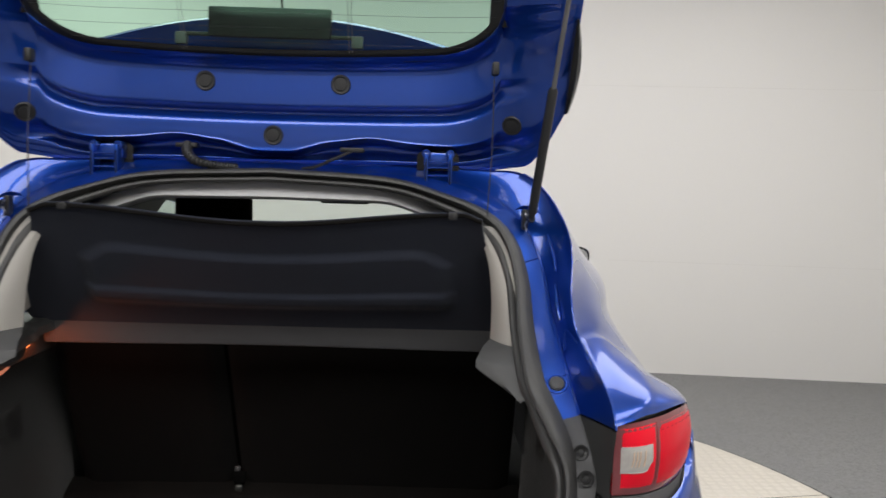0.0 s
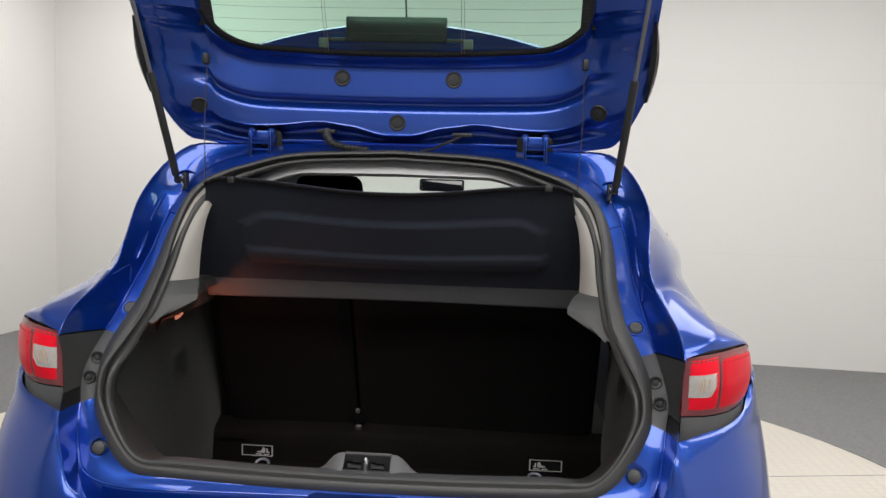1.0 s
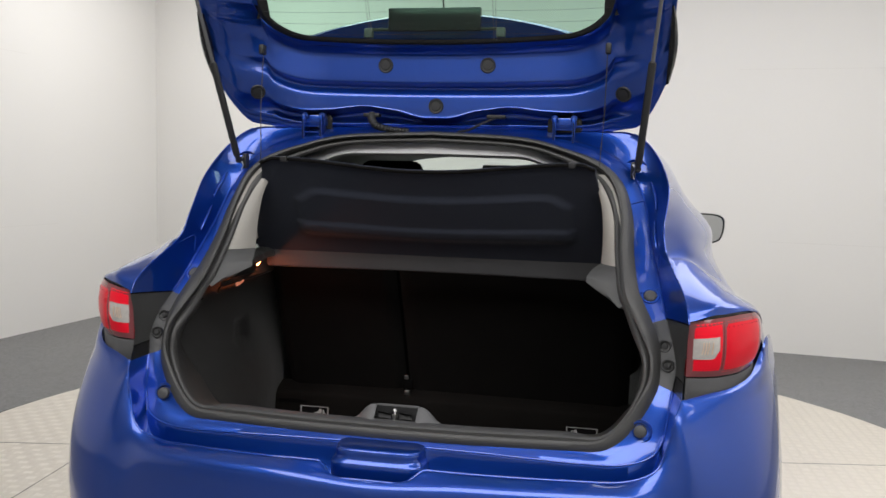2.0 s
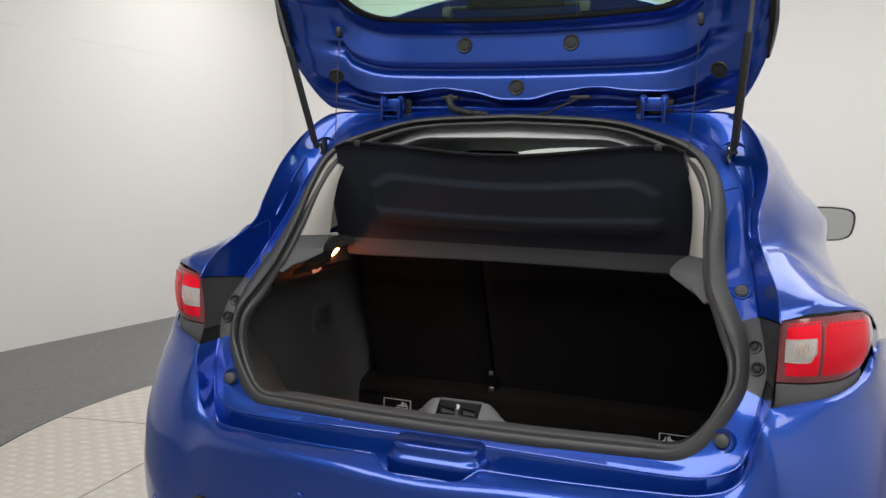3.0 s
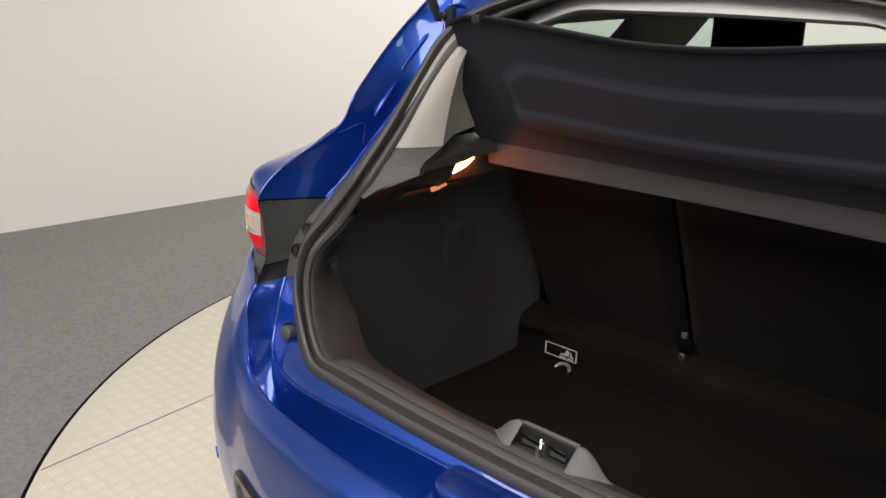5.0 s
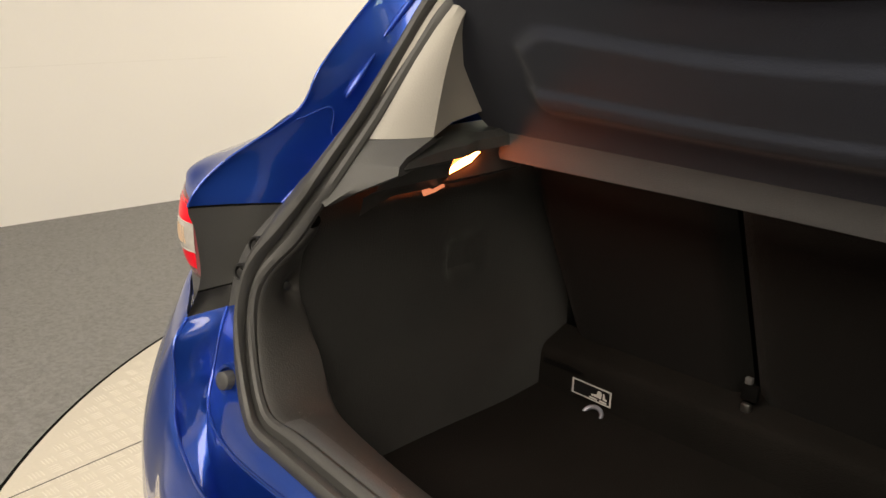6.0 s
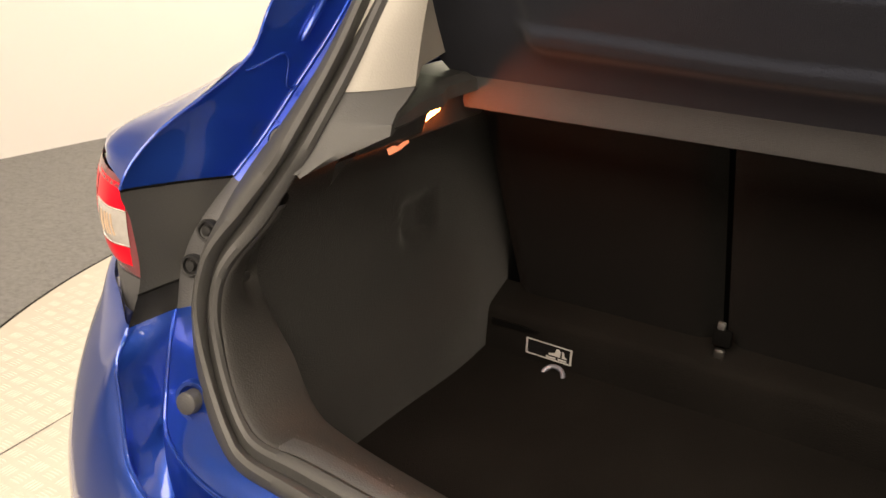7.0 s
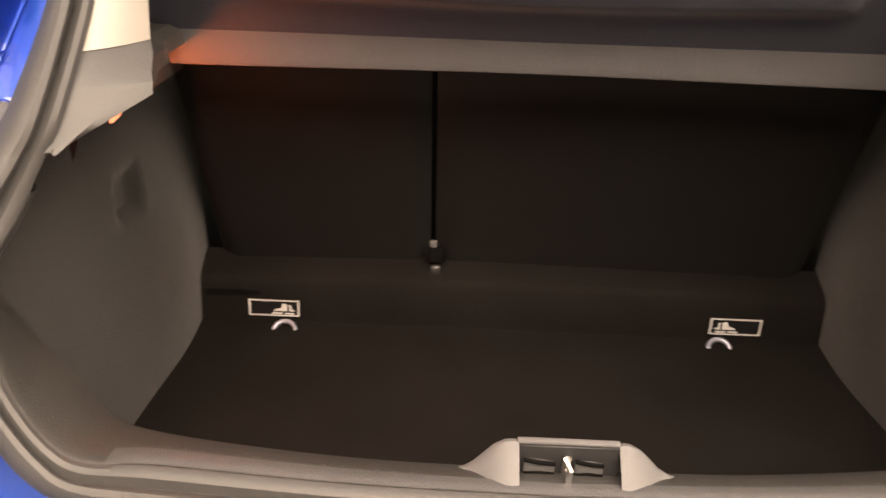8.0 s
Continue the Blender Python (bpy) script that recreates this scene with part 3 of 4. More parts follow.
# bumper: its upper edge runs along the gutter and under the lamps, and it bulges out and down from there
SIDE_TOP = [(.632, .07, .880), (.69, .108, .890), (.738, .138, .898), (.782, .188, .914), (.806, .246, .936), (.834, .312, .980), (.868, .45, .965)]
SIDE_BULGE = [(.700, .007, 0), (.745, .024, 0), (.798, .054, 0), (.848, .103, 0), (.877, .160, 0), (.898, .26, 0), (.911, .45, 0)]
MID_BULGE = [(0, -.110, 0), (.22, -.10, 0), (.425, -.070, 0), (.53, -.044, 0), (.595, -.023, 0), (.635, -.0125, 0), (.668, -.003, 0), (.700, .007, 0)]
top = np.vstack([edge_r[12 * PER:][::-1], keyed(SIDE_TOP, None, 43)[1:]])
bulge = np.vstack([keyed(MID_BULGE, None, 7 * PER + 1), keyed(SIDE_BULGE, None, 43)[1:]])
M_TOP, M_DOWN = len(top), 40
# from the edge over a sloping shoulder to a soft crease, and then down: share of the way out, share of the way down
SHOULDER = spline([(0, 0, 0), (.12, .008, 0), (.5, .055, 0), (.80, .12, 0), (.93, .20, 0), (.985, .34, 0), (1, .6, 0), (1, 1, 0)], 101)
UNDER_LAMP = spline([(0, 0, 0), (.08, .018, 0), (.25, .09, 0), (.50, .25, 0), (.75, .47, 0), (.92, .71, 0), (1, 1, 0)], 101)
cols = []
for i in range(M_TOP):
    t = top[i]
    b = bulge[i]
    col = []
    for q in range(M_DOWN + 1):
        f = q / M_DOWN
        if f < 0.62:                                   # round from the edge to the widest line
            k, m = int(round(f / 0.62 * 100)), smoothstep(.50, .60, t[0])
            h, v = (SHOULDER[k] * (1 - m) + UNDER_LAMP[k] * m)[:2]
            p = np.array((t[0] + (b[0] - t[0]) * h, t[1] + (b[1] - t[1]) * h, t[2] + (0.585 - t[2]) * v))
        else:
            g = (f - 0.62) / 0.38
            p = np.array((b[0] * (1 - .03 * g * g), b[1] + .05 * g * g, 0.585 - 0.305 * g))
        col.append(p)
    cols.append(col)
cols = np.array(cols)
# even the face out, leaving the upper edge as it is
ease = np.array([smoothstep(.02, .18, q / M_DOWN) for q in range(M_DOWN + 1)])[None, :, None]
for _ in range(120):
    mean = cols.copy()
    mean[1:-1] = (cols[:-2] + cols[2:]) / 2
    mean[0] = (cols[0] + cols[1] * 1) / 2
    mean[0, :, 0] = cols[0, :, 0]
    cols += (mean - cols) * ease * .8
roll = np.array([cols[i][0] + np.array((0, .003, -.010)) for i in range(M_TOP)])
half = [list(map(tuple, roll))] + [[tuple(cols[i][q]) for i in range(M_TOP)] for q in range(M_DOWN + 1)]
rows = [[(-p[0], p[1], p[2]) for p in r[::-1]][:-1] + r for r in half]
bumper = part("bumper", loft(rows), PAINT, car, "body-coloured rear bumper")


def on_bumper(x, z):
    """Place and outward direction on the bumper's face."""
    s = 1 if x >= 0 else -1
    d = (cols[:, 12:, 0] - abs(x)) ** 2 + (cols[:, 12:, 2] - z) ** 2
    i, q = np.unravel_index(np.argmin(d), d.shape)
    i, q = min(max(i, 1), M_TOP - 2), min(max(q + 12, 1), M_DOWN - 1)
    n = Vector(cols[i + 1][q] - cols[i - 1][q]).cross(Vector(cols[i][q + 1] - cols[i][q - 1])).normalized()
    n = n if n.y < 0 else -n
    p = cols[i][q]
    return Vector((s * abs(x), p[1] + (abs(x) - p[0]) * abs(n.x / n.y), z)), Vector((s * n.x, n.y, n.z))


for x, z in ((-.268, .622), (.268, .622), (-.724, .502), (.724, .502)):
    p, n = on_bumper(x, z)
    part("parking_sensor", disc(p, n, [(.013, -.004), (.013, .0015), (.011, .003), (.0105, .002)], 20), PAINT, bumper, "round blue parking sensor")
for s in (1, -1):
    rows = []
    for size, out in ((1.05, -.006), (1.03, .005), (.98, .008), (.86, .0075), (.80, .003), (.55, .0025), (.30, .0025), (.02, .0025)):
        r = []
        for k in range(28):
            c, w = math.cos(k * math.tau / 28), math.sin(k * math.tau / 28)
            x = .115 * math.copysign(abs(c) ** .6, c)
            z = (.052 + .016 * c) * math.copysign(abs(w) ** .6, w)
            p, n = on_bumper(s * (.465 + x * size), .505 + z * size)
            r.append(tuple(p + n * out))
        rows.append(r)
    v = part("vent_insert", loft(rows, ring=True), GLOSS_BLACK, bumper, "black gloss bumper vent insert")
    for k in range(3):
        pts = []
        for f in (0, .5, 1):
            p, n = on_bumper(s * (.40 + .06 * k + .05 * f), .475 + .055 * f)
            pts.append(p + n * .003)
        part("fin", tube(pts, .005, 6), PLASTIC, v)

# raised striker cover in the gutter
def tongue(grow, lip):
    """The rounded outline of the striker cover, from one end at the flange to the other."""
    pts = [(-.096, .046), (-.096, .012), (-.090, -.012), (-.070, -.026), (-.03, -.029), (0, -.0295)]
    half = spline([(x - grow, y - grow * (y < .04), 0) for x, y in pts], 22)
    return [(p[0], p[1], lip) for p in half] + [(-p[0], p[1], lip) for p in half[::-1]][1:]


rows = [[(p[0], .046, p[2]) for p in tongue(-.012, .7505)]]
rows += [tongue(g, z) for g, z in ((-.012, .7490), (-.006, .7484), (-.002, .7468), (0, .7435), (.0008, .736), (.001, .728), (.003, .7235), (.0065, .7205), (.009, .716), (.0095, .705), (.0095, .670))]
part("handle_recess", loft(rows), PAINT, car, "rounded painted striker cover in the gutter")


# tail lamps
def tail_lamp(s):
    lampob = tagged(new("tail_light"), "")
    lampob.parent = car
    lampob["label"] = "red tail light with a clear reversing window"

    plan = spline([(.640, .104, 0), (.69, .112, 0), (.737, .141, 0), (.780, .192, 0), (.802, .243, 0), (.810, .273, 0)], 60)

    def face(u, v, out=0.0):
        """u from the inner edge (0) to the end on the car's side (1); v from the bottom (0) to the top (1)."""
        k = u * 59
        p = np.array([np.interp(k, np.arange(60), plan[:, a]) for a in range(2)])
        lo = np.interp(u, [0, .25, .5, .75, 1], [.923, .925, .928, .936, .952])
        hi = np.interp(u, [0, .25, .5, .75, 1], [1.040, 1.050, 1.055, 1.053, 1.040])
        z = lo + (hi - lo) * v
        bow = 0.010 * math.sin(math.pi * np.clip(v, 0, 1)) * smoothstep(0, .15, u)
        d = np.array((p[0] - .60, p[1] - .42))
        d /= np.linalg.norm(d)
        return Vector((s * (p[0] + d[0] * (bow + out)), p[1] + d[1] * (bow + out), z))

    def patch(u0, u1, v0, v1, out, n=14, m=8):
        rows = [[face(u0 + (u1 - u0) * i / n, v0 + (v1 - v0) * j / m, out - (.002 if i in (0, n) or j in (0, m) else 0)) for i in range(n + 1)] for j in range(m + 1)]
        return loft(rows)

    part("lamp_housing", patch(-.0, .84, -.33, 1.06, -.012, 20, 6), GLOSS_BLACK, lampob, "black lamp housing")
    part("lamp_housing", patch(.84, 1.0, -.04, 1.06, -.012, 8, 6), MAROON, lampob, "dark red lamp end")
    part("lens_border", patch(0, 1, 0, 1, 0.0, 30, 10), LENS_RIM, lampob, "clear pinkish lens border")
    part("lens_block", patch(.305, .84, .07, .93, .0014), RED_DEEP, lampob, "deep red outer lens block")
    part("lens_inner", patch(.045, .288, .07, .94, .0012), RED, lampob, "bright red lens field round the clear window")
    part("lens_divider", patch(.288, .306, .06, .95, .0011, 3), MAROON, lampob, "dark red lens divider")
    part("lens_edge", patch(.85, .985, .10, .97, .001), PINK, lampob, "pale pinkish wrap-round lens end")
    rows = []
    for j in range(9):
        r = []
        for i in range(15):
            u = .045 + .205 * i / 14
            low = .335 + .13 * smoothstep(.185, .25, u) ** 2
            r.append(face(u, low + (.69 - low) * j / 8, .0024 - (.001 if i in (0, 14) or j in (0, 8) else 0)))
        rows.append(r)
    part("reversing_window", loft(rows), CLEAR, lampob, "clear reversing lamp window")
    part("window_frame", tube(rows[0] + [r[-1] for r in rows[1:]] + rows[-1][::-1][1:], .0011, 6), CLEAR, lampob, "pale window surround")
    for u in (.115, .135, .155, .19):
        part("reflector", tube([face(u - .008, .42, .0026), face(u, .52, .0030), face(u + .004, .63, .0026)], .0012, 6), AMBER, lampob, "amber reflector behind the window")
    for i in range(9):
        part("lens_dot", disc(face(.34 + .05 * i, .84, .0016), (s * .5, -1, 0), [(.0013, 0), (.001, .0006)], 8), MAROON, lampob)
    for k in range(6):
        part("lens_rib", tube([face(.36 + .40 * i / 6, .22 + .12 * k, .0006) for i in range(7)], .0008, 5), RED_DEEP, lampob)
    rows = []
    for o_, v in ((-.02, -.03), (-.003, -.03), (-.002, -.12), (-.003, -.275), (-.022, -.285)):
        rows.append([face(u, v - .17 * (v < -.2) * (1 - smoothstep(.25, .62, u)), o_) for u in np.linspace(0, .84, 16)])
    part("lower_strip", loft(rows), STRIP, lampob, "grey plastic strip below the lens")
    rows = [[face(0, v, 0) for v in np.linspace(-.3, 1, 6)], [(s * .634, .16, .88 + .157 * v) for v in np.linspace(0, 1, 6)]]
    part("lens_side", loft(rows), SIDE_BLACK, lampob)
    for v0, v1, mat, words in ((.02, .32, RED, "bright red lens edge"), (.33, .67, CLEAR, "clear lens edge"), (.68, 1.0, RED, "bright red lens edge")):
        rows = [[face(0, v, .0005) + Vector((-s * .0015 * d, .013 * d, 0)) for v in np.linspace(v0, v1, 5)] for d in (0, .5, 1)]
        part("lens_rim", loft(rows), mat, lampob, words)
    return lampob


for s in (1, -1):
    tail_lamp(s)
    for c, r in (((.600, .171, .973), .0125), ((.606, .148, .935), .0125)):
        part("lamp_bolt", disc((s * c[0], c[1], c[2]), (-s * .25, -1, .25), [(r + .001, -.02), (r + .001, .001), (r, .003), (r * .8, .0025), (r * .75, -.002), (r * .5, -.002), (r * .45, .003), (r * .2, .0035)], 20), PLASTIC, car, "black lamp fixing")
    part("body_plug", disc((s * .569, .269, 1.069), (-s * .04, -.77, .63), [(.0145, -.01), (.0145, .0015), (.0135, .003), (.011, .0025), (.0105, .004), (.002, .0045)], 24), BRACKET, car, "round black rubber plug")
    part("plug_seat", disc((s * .569, .269, 1.069), (-s * .04, -.77, .63), [(.0205, -.01), (.0205, .0005), (.0195, .002), (.0165, .002), (.0152, -.001)], 28), PAINT, car)
    part("stop_collar", disc((s * .553, .096, .800), (-s * .15, -1, .25), [(.026, -.010), (.0245, .010), (.0225, .0135), (.0185, .0125), (.0165, .004)], 28), PAINT, car, "pressed painted ring round the bump stop")
    part("rubber_stop", disc((s * .553, .096, .800), (-s * .15, -1, .25), [(.014, -.01), (.0135, .018), (.013, .023), (.011, .0245), (.002, .025)], 24), BRACKET, car, "grey-black rubber bump stop")


# ---- tailgate ----
tailgate = tagged(new("tailgate"), "")
tailgate.parent = car
tailgate["label"] = "open blue tailgate seen from its painted inside"
PROFILE_Z = [(1.447, .572), (1.4535, .570), (1.4545, .566), (1.463, .564), (1.464, .560), (1.471, .558), (1.474, .574), (1.484, .590), (1.496, .584), (1.503, .531), (1.509, .5265), (1.528, .5268), (1.544, .528), (1.553, .534), (1.560, .545), (1.569, .546), (1.576, .525), (1.580, .519),
             (1.588, .5182), (1.61, .5185), (1.635, .5190), (1.644, .5186), (1.651, .5155), (1.662, .502), (1.668, .492), (1.674, .485)]


def low_edge(x):
    x = abs(x)
    return 1.447 + .022 * smoothstep(.36, .56, x) + .135 * max(0, (x - .52) / .083) ** 2.0


def glass_edge(x):
    x = abs(x)
    if x < .33:
        return 1.674 + .010 * (x / .33) ** 2
    return 1.684 + .085 * (1 - math.sqrt(max(0, 1 - ((x - .33) / .135) ** 2)))


def gate_y(x, z, y):
    side = smoothstep(.30, .60, abs(x))
    return y - .060 * side * smoothstep(1.46, 1.60, z) - .014 * side


def wave(x):
    """The lower fold of the inner panel, which swings round the middle plug and the cable holes."""
    x = abs(x)
    return -.019 * (1 - smoothstep(.03, .12, x)) + .012 * math.exp(-((x - .20) / .065) ** 2) - .004 * smoothstep(.26, .40, x)


XS = np.linspace(-.603, .603, 97)
rows = []
prof = keyed([(0, b, a) for a, b in PROFILE_Z], None, 126)
for _, y, z in prof:
    r = []
    for x in XS:
        top_z = glass_edge(x) if abs(x) < .462 else 1.769
        lo = low_edge(x)
        f = (z - 1.447) / (1.674 - 1.447)
        zz = lo + f * (top_z - lo)
        fold = wave(x) * math.exp(-((z - 1.500) / .019) ** 2)
        out = smoothstep(.43, .53, abs(x))
        yy = y * (1 - out) + (.545 - .26 * (zz - 1.47)) * out
        r.append((x, gate_y(x, zz, yy) - max(0, zz - 1.674) * .55 * (1 - 0.0 * out), zz + fold))
    rows.append(r)
# even out the corners, where the folds run out
grid = np.array(rows)
soft = np.array([smoothstep(.40, .47, abs(x)) for x in XS])[None, :]
for _ in range(10):
    mean = grid[:, :, 1].copy()
    mean[1:-1, 1:-1] = (grid[:-2, 1:-1, 1] + grid[2:, 1:-1, 1] + grid[1:-1, :-2, 1] + grid[1:-1, 2:, 1]) / 4
    grid[:, :, 1] += (mean - grid[:, :, 1]) * soft * .9
rows = [[tuple(p) for p in r] for r in grid]
part("inner_panel", loft(rows), PAINT, tailgate)
header_top = rows[-1]
panel_rows = np.array(rows)


def on_panel(x, z):
    """Place and outward direction on the tailgate's inner panel."""
    d = (panel_rows[:, :, 0] - x) ** 2 + (panel_rows[:, :, 2] - z) ** 2
    i, j = np.unravel_index(np.argmin(d), d.shape)
    i, j = min(max(i, 4), len(panel_rows) - 5), min(max(j, 2), len(XS) - 3)
    n = Vector(panel_rows[i + 4][j] - panel_rows[i - 4][j]).cross(Vector(panel_rows[i][j + 2] - panel_rows[i][j - 2])).normalized()
    return Vector((x, panel_rows[i][j][1], z)), (n if n.y < 0 else -n)



def glass_y(z):
    return .488 - (z - 1.674) * .56


# pillars beside the glass and the lower panel, which rises backwards out of sight
for s in (1, -1):
    base = [p for p in header_top if p[0] * s > .455]
    base.sort(key=lambda p: abs(p[0]))
    rows = []
    for k in range(14):
        d = -.003 + k * .03
        wide = 1 + .05 * smoothstep(0, .25, d)
        r = [(s * .462, base[0][1] + .03 - .56 * d, base[0][2] + d)]
        r += [(p[0] * wide, p[1] - .56 * d - .010 * smoothstep(0, .12, d) * math.sin(math.pi * np.clip((abs(p[0]) - .455) / .148, 0, 1)), p[2] + d) for p in base]
        r += [(s * .606 * wide, base[-1][1] + .03 - .56 * d, base[-1][2] + d), (s * .60 * wide, base[-1][1] + .10 - .56 * d, base[-1][2] + d)]
        rows.append(r)
    part("pillar", loft(rows), PAINT, tailgate)
    rows = []
    for z in np.linspace(1.574, 1.738, 9):
        f = (z - 1.574) / .164
        y = .438 - f * .100
        w = .020 * math.sin(math.pi * (0.12 + 0.80 * f))
        rows.append([(s * (.592 + w * k), y + d, z) for k, d in ((0, .0), (.6, -.004), (1, .006), (1, .03), (.3, .07), (0, .06))])
    part("side_fin", loft(rows, ring=True), GLOSS_BLACK, tailgate, "black aerodynamic side fin")
    # pocket pieces in the upper corners
    part("cord_hook", box(s * .450 - .007, .405, 1.640, s * .450 + .007, .43, 1.666, .004), PLASTIC, tailgate, "black cord hook")
rows = [[(x, glass_y(z) - .05, z) for x in np.linspace(-.60, .60, 13)] for z in np.linspace(2.16, 2.62, 6)]
part("lower_panel", thick(loft(rows), .05), PAINT, tailgate)

# outer skin with the roof spoiler
rows = []
for f in np.linspace(0, 1, 10):
    r = []
    for x in np.linspace(-.56, .56, 33):
        hi = 1.768 - .085 * (abs(x) / .45) ** 2.0
        x *= .86 + .14 * smoothstep(0, .5, f)
        lo = low_edge(x) + .012
        z = lo + (hi - lo) * f
        r.append((x, .585 - .05 * f + (.03 if f < .9 else .02) - .05 * smoothstep(.35, .56, abs(x)), z))
    rows.append(r)
part("spoiler", thick(loft(rows), .014), PAINT, tailgate, "blue roof spoiler seen through the glass")
part("brake_light", box(-.128, .492, 1.712, .120, .512, 1.772, .003), GLOSS_BLACK, tailgate, "dark high-level brake light housing")
for x in (-.185, .172):
    part("spoiler_clip", box(x - .012, .498, 1.696, x + .012, .515, 1.720, .003), GREY_TRIM, tailgate, "grey spoiler clip")
    part("spoiler_clip", box(x - .012 if x < 0 else x - .06, .503, 1.714, x + .06 if x < 0 else x + .012, .511, 1.722, .002), PLASTIC, tailgate)
part("washer_hose", tube([(.02, .50, 1.772), (.021, .455, 1.84), (.022, .40, 1.95)], .0022, 6), PLASTIC, tailgate, "thin black hose")

# window, with black border, heater wires and bus bars
rows = []
for f in np.linspace(0, 1, 16):
    r = []
    for x in np.linspace(-.462, .462, 41):
        z0 = glass_edge(x) - .004
        z = z0 + (2.165 - z0) * f
        r.append((x, glass_y(z) + .010 - .050 * smoothstep(.30, .60, abs(x)), z))
    rows.append(r)
rear_glass = part("rear_window", loft(rows), GLASS_GREEN, tailgate, "green-tinted heated rear window")
rear_glass.visible_shadow = False
rows = []
for w in (-.4, -.1, .2, .6, 1):
    r = []
    for x in np.linspace(-.464, .464, 81):
        z = glass_edge(x) + w * .016 - .002
        x2 = x * (1 - .024 * w)
        r.append((x2, glass_y(z) + .006 - .050 * smoothstep(.30, .60, abs(x2)), z))
    rows.append(r)
part("window_border", loft(rows), GLOSS_BLACK, rear_glass, "black printed glass border")
for s in (1, -1):
    rows = [[(s * x, glass_y(z) + .005 - .050 * smoothstep(.30, .60, x), z) for z in np.linspace(1.735, 2.16, 8)] for x in (.436, .45, .475)]
    part("window_border", loft(rows), GLOSS_BLACK, rear_glass, "black printed glass border")
for k in range(12):
    z = 1.700 + k * .0265
    lim = .455 if z > 1.77 else .33 + .125 * math.sqrt(max(0, 1 - (1 - (z - 1.69) / .085) ** 2))
    pts = [(x, glass_y(z) + .004 - .050 * smoothstep(.30, .60, abs(x)), z + .012 * (x / .45) ** 2 * 0) for x in np.linspace(-lim, lim, 15)]
    part("heater_wire", tube(pts, .0004, 4), PLASTIC, rear_glass)
for x in (-.175, -.168, .158, .165):
    part("bus_bar", tube([(x, glass_y(z) + .005, z) for z in np.linspace(1.685, 2.1, 6)], .0006, 4), GREY_TRIM, rear_glass)

for x, z in ((-.139, 1.625), (.139, 1.625), (0, 1.518), (-.492, 1.549), (.492, 1.549)):
    p, n = on_panel(x, z)
    part("panel_plug", disc(p, n, [(.0205, -.012), (.0205, .002), (.0185, .004), (.0155, .0035), (.015, .0015), (.0125, .0015), (.012, .004), (.002, .0045)], 28), PLASTIC, tailgate, "round black rubber plug")

# hinges: a bracket on the tailgate, two long arms and the pins between them
for s in (1, -1):
    h = part("hinge", box(s * .345 - .031, .535, 1.462, s * .345 + .031, .56, 1.492, .004), PAINT, car, "painted tailgate hinge")
    part("hinge_pad", plate([(s * .345 + x, .557, z) for x, z in ((-.046, 1.452), (.044, 1.452), (.044, 1.486), (.034, 1.497), (-.036, 1.497), (-.046, 1.486))], (0, .004, 0), .001), GLOSS_BLACK, h, "dark sealing pad behind the hinge")
    for d in (-.026, .024):
        part("hinge_arm", box(s * .345 + d - .004, .512, 1.420, s * .345 + d + .004, .555, 1.490, .002), PAINT, h)
        part("hinge_slot", box(s * .345 + d - .0014, .5105, 1.424, s * .345 + d + .0014, .5125, 1.478, .0005, 1), GAP, h, "dark gap between the hinge plates")
        part("hinge_bolt", disc((s * .345 + d, .528, 1.489), (0, -1, 0), [(.0095, -.012), (.0095, .003), (.0075, .005), (.0055, .005), (.005, .002)], 8), PAINT, h, "painted bolt head")
    for z in (1.444, 1.460, 1.472):
        part("hinge_pin", tube([(s * .345 - .022, .520, z), (s * .345 + .022, .520, z)], .0022, 8), PAINT, h)

# ribbed cable boot and the washer line
pts = spline([(-.180, .535, 1.492), (-.172, .505, 1.478), (-.155, .49, 1.462), (-.12, .492, 1.453), (-.07, .51, 1.449)], 60)
part("cable_boot", tube(pts, [.0095 + .0022 * (i % 3 == 0) - .00004 * i for i in range(60)], 10), PLASTIC, car, "ribbed black rubber cable boot")
part("boot_collar", box(-.204, .525, 1.488, -.158, .55, 1.498, .003), PLASTIC, car)
pts = spline([(.165, .535, 1.490), (.150, .515, 1.482), (.12, .51, 1.468), (.09, .52, 1.455), (.06, .53, 1.45)], 24)
part("washer_line", tube(pts, .0035, 8), PLASTIC, car, "thin black washer line")
part("boot_collar", box(.138, .525, 1.487, .188, .55, 1.497, .003), PLASTIC, car)

# gas struts
for s in (1, -1):
    a, b = Vector((s * .534, .450, 1.362)), Vector((s * .553, .338, 1.610))
    d = (b - a).normalized()
    st = part("gas_strut", tube([a, a + d * .012, a + d * .013, b - d * .006, b], [.0065, .0065, .0092, .0092, .007], 16), PLASTIC, car, "black gas strut")
    part("strut_rod", tube([b, b + d * .30], .0045, 10), GREY_TRIM, st, "thin strut rod")
    part("ball_joint", disc(a + Vector((0, .03, 0)), (0, -1, 0), [(.009, 0), (.009, .03), (.006, .035)], 14), PLASTIC, st, "black ball joint")
    part("mount_cup", disc((s * .530, .498, 1.352), (-s * .2, -1, .1), [(.036, -.004), (.034, .001), (.030, -.004), (.012, -.012)], 24), PAINT, car)
    part("wire_clip", tube([(s * .523, .460, 1.372), (s * .528, .456, 1.360), (s * .522, .457, 1.348), (s * .527, .458, 1.336)], .0016, 6), STEEL, st, "thin bright wire clip")
    part("strut_base", box(s * .524 - .006, .466, 1.338, s * .524 + .006, .49, 1.380, .004), PLASTIC, st)

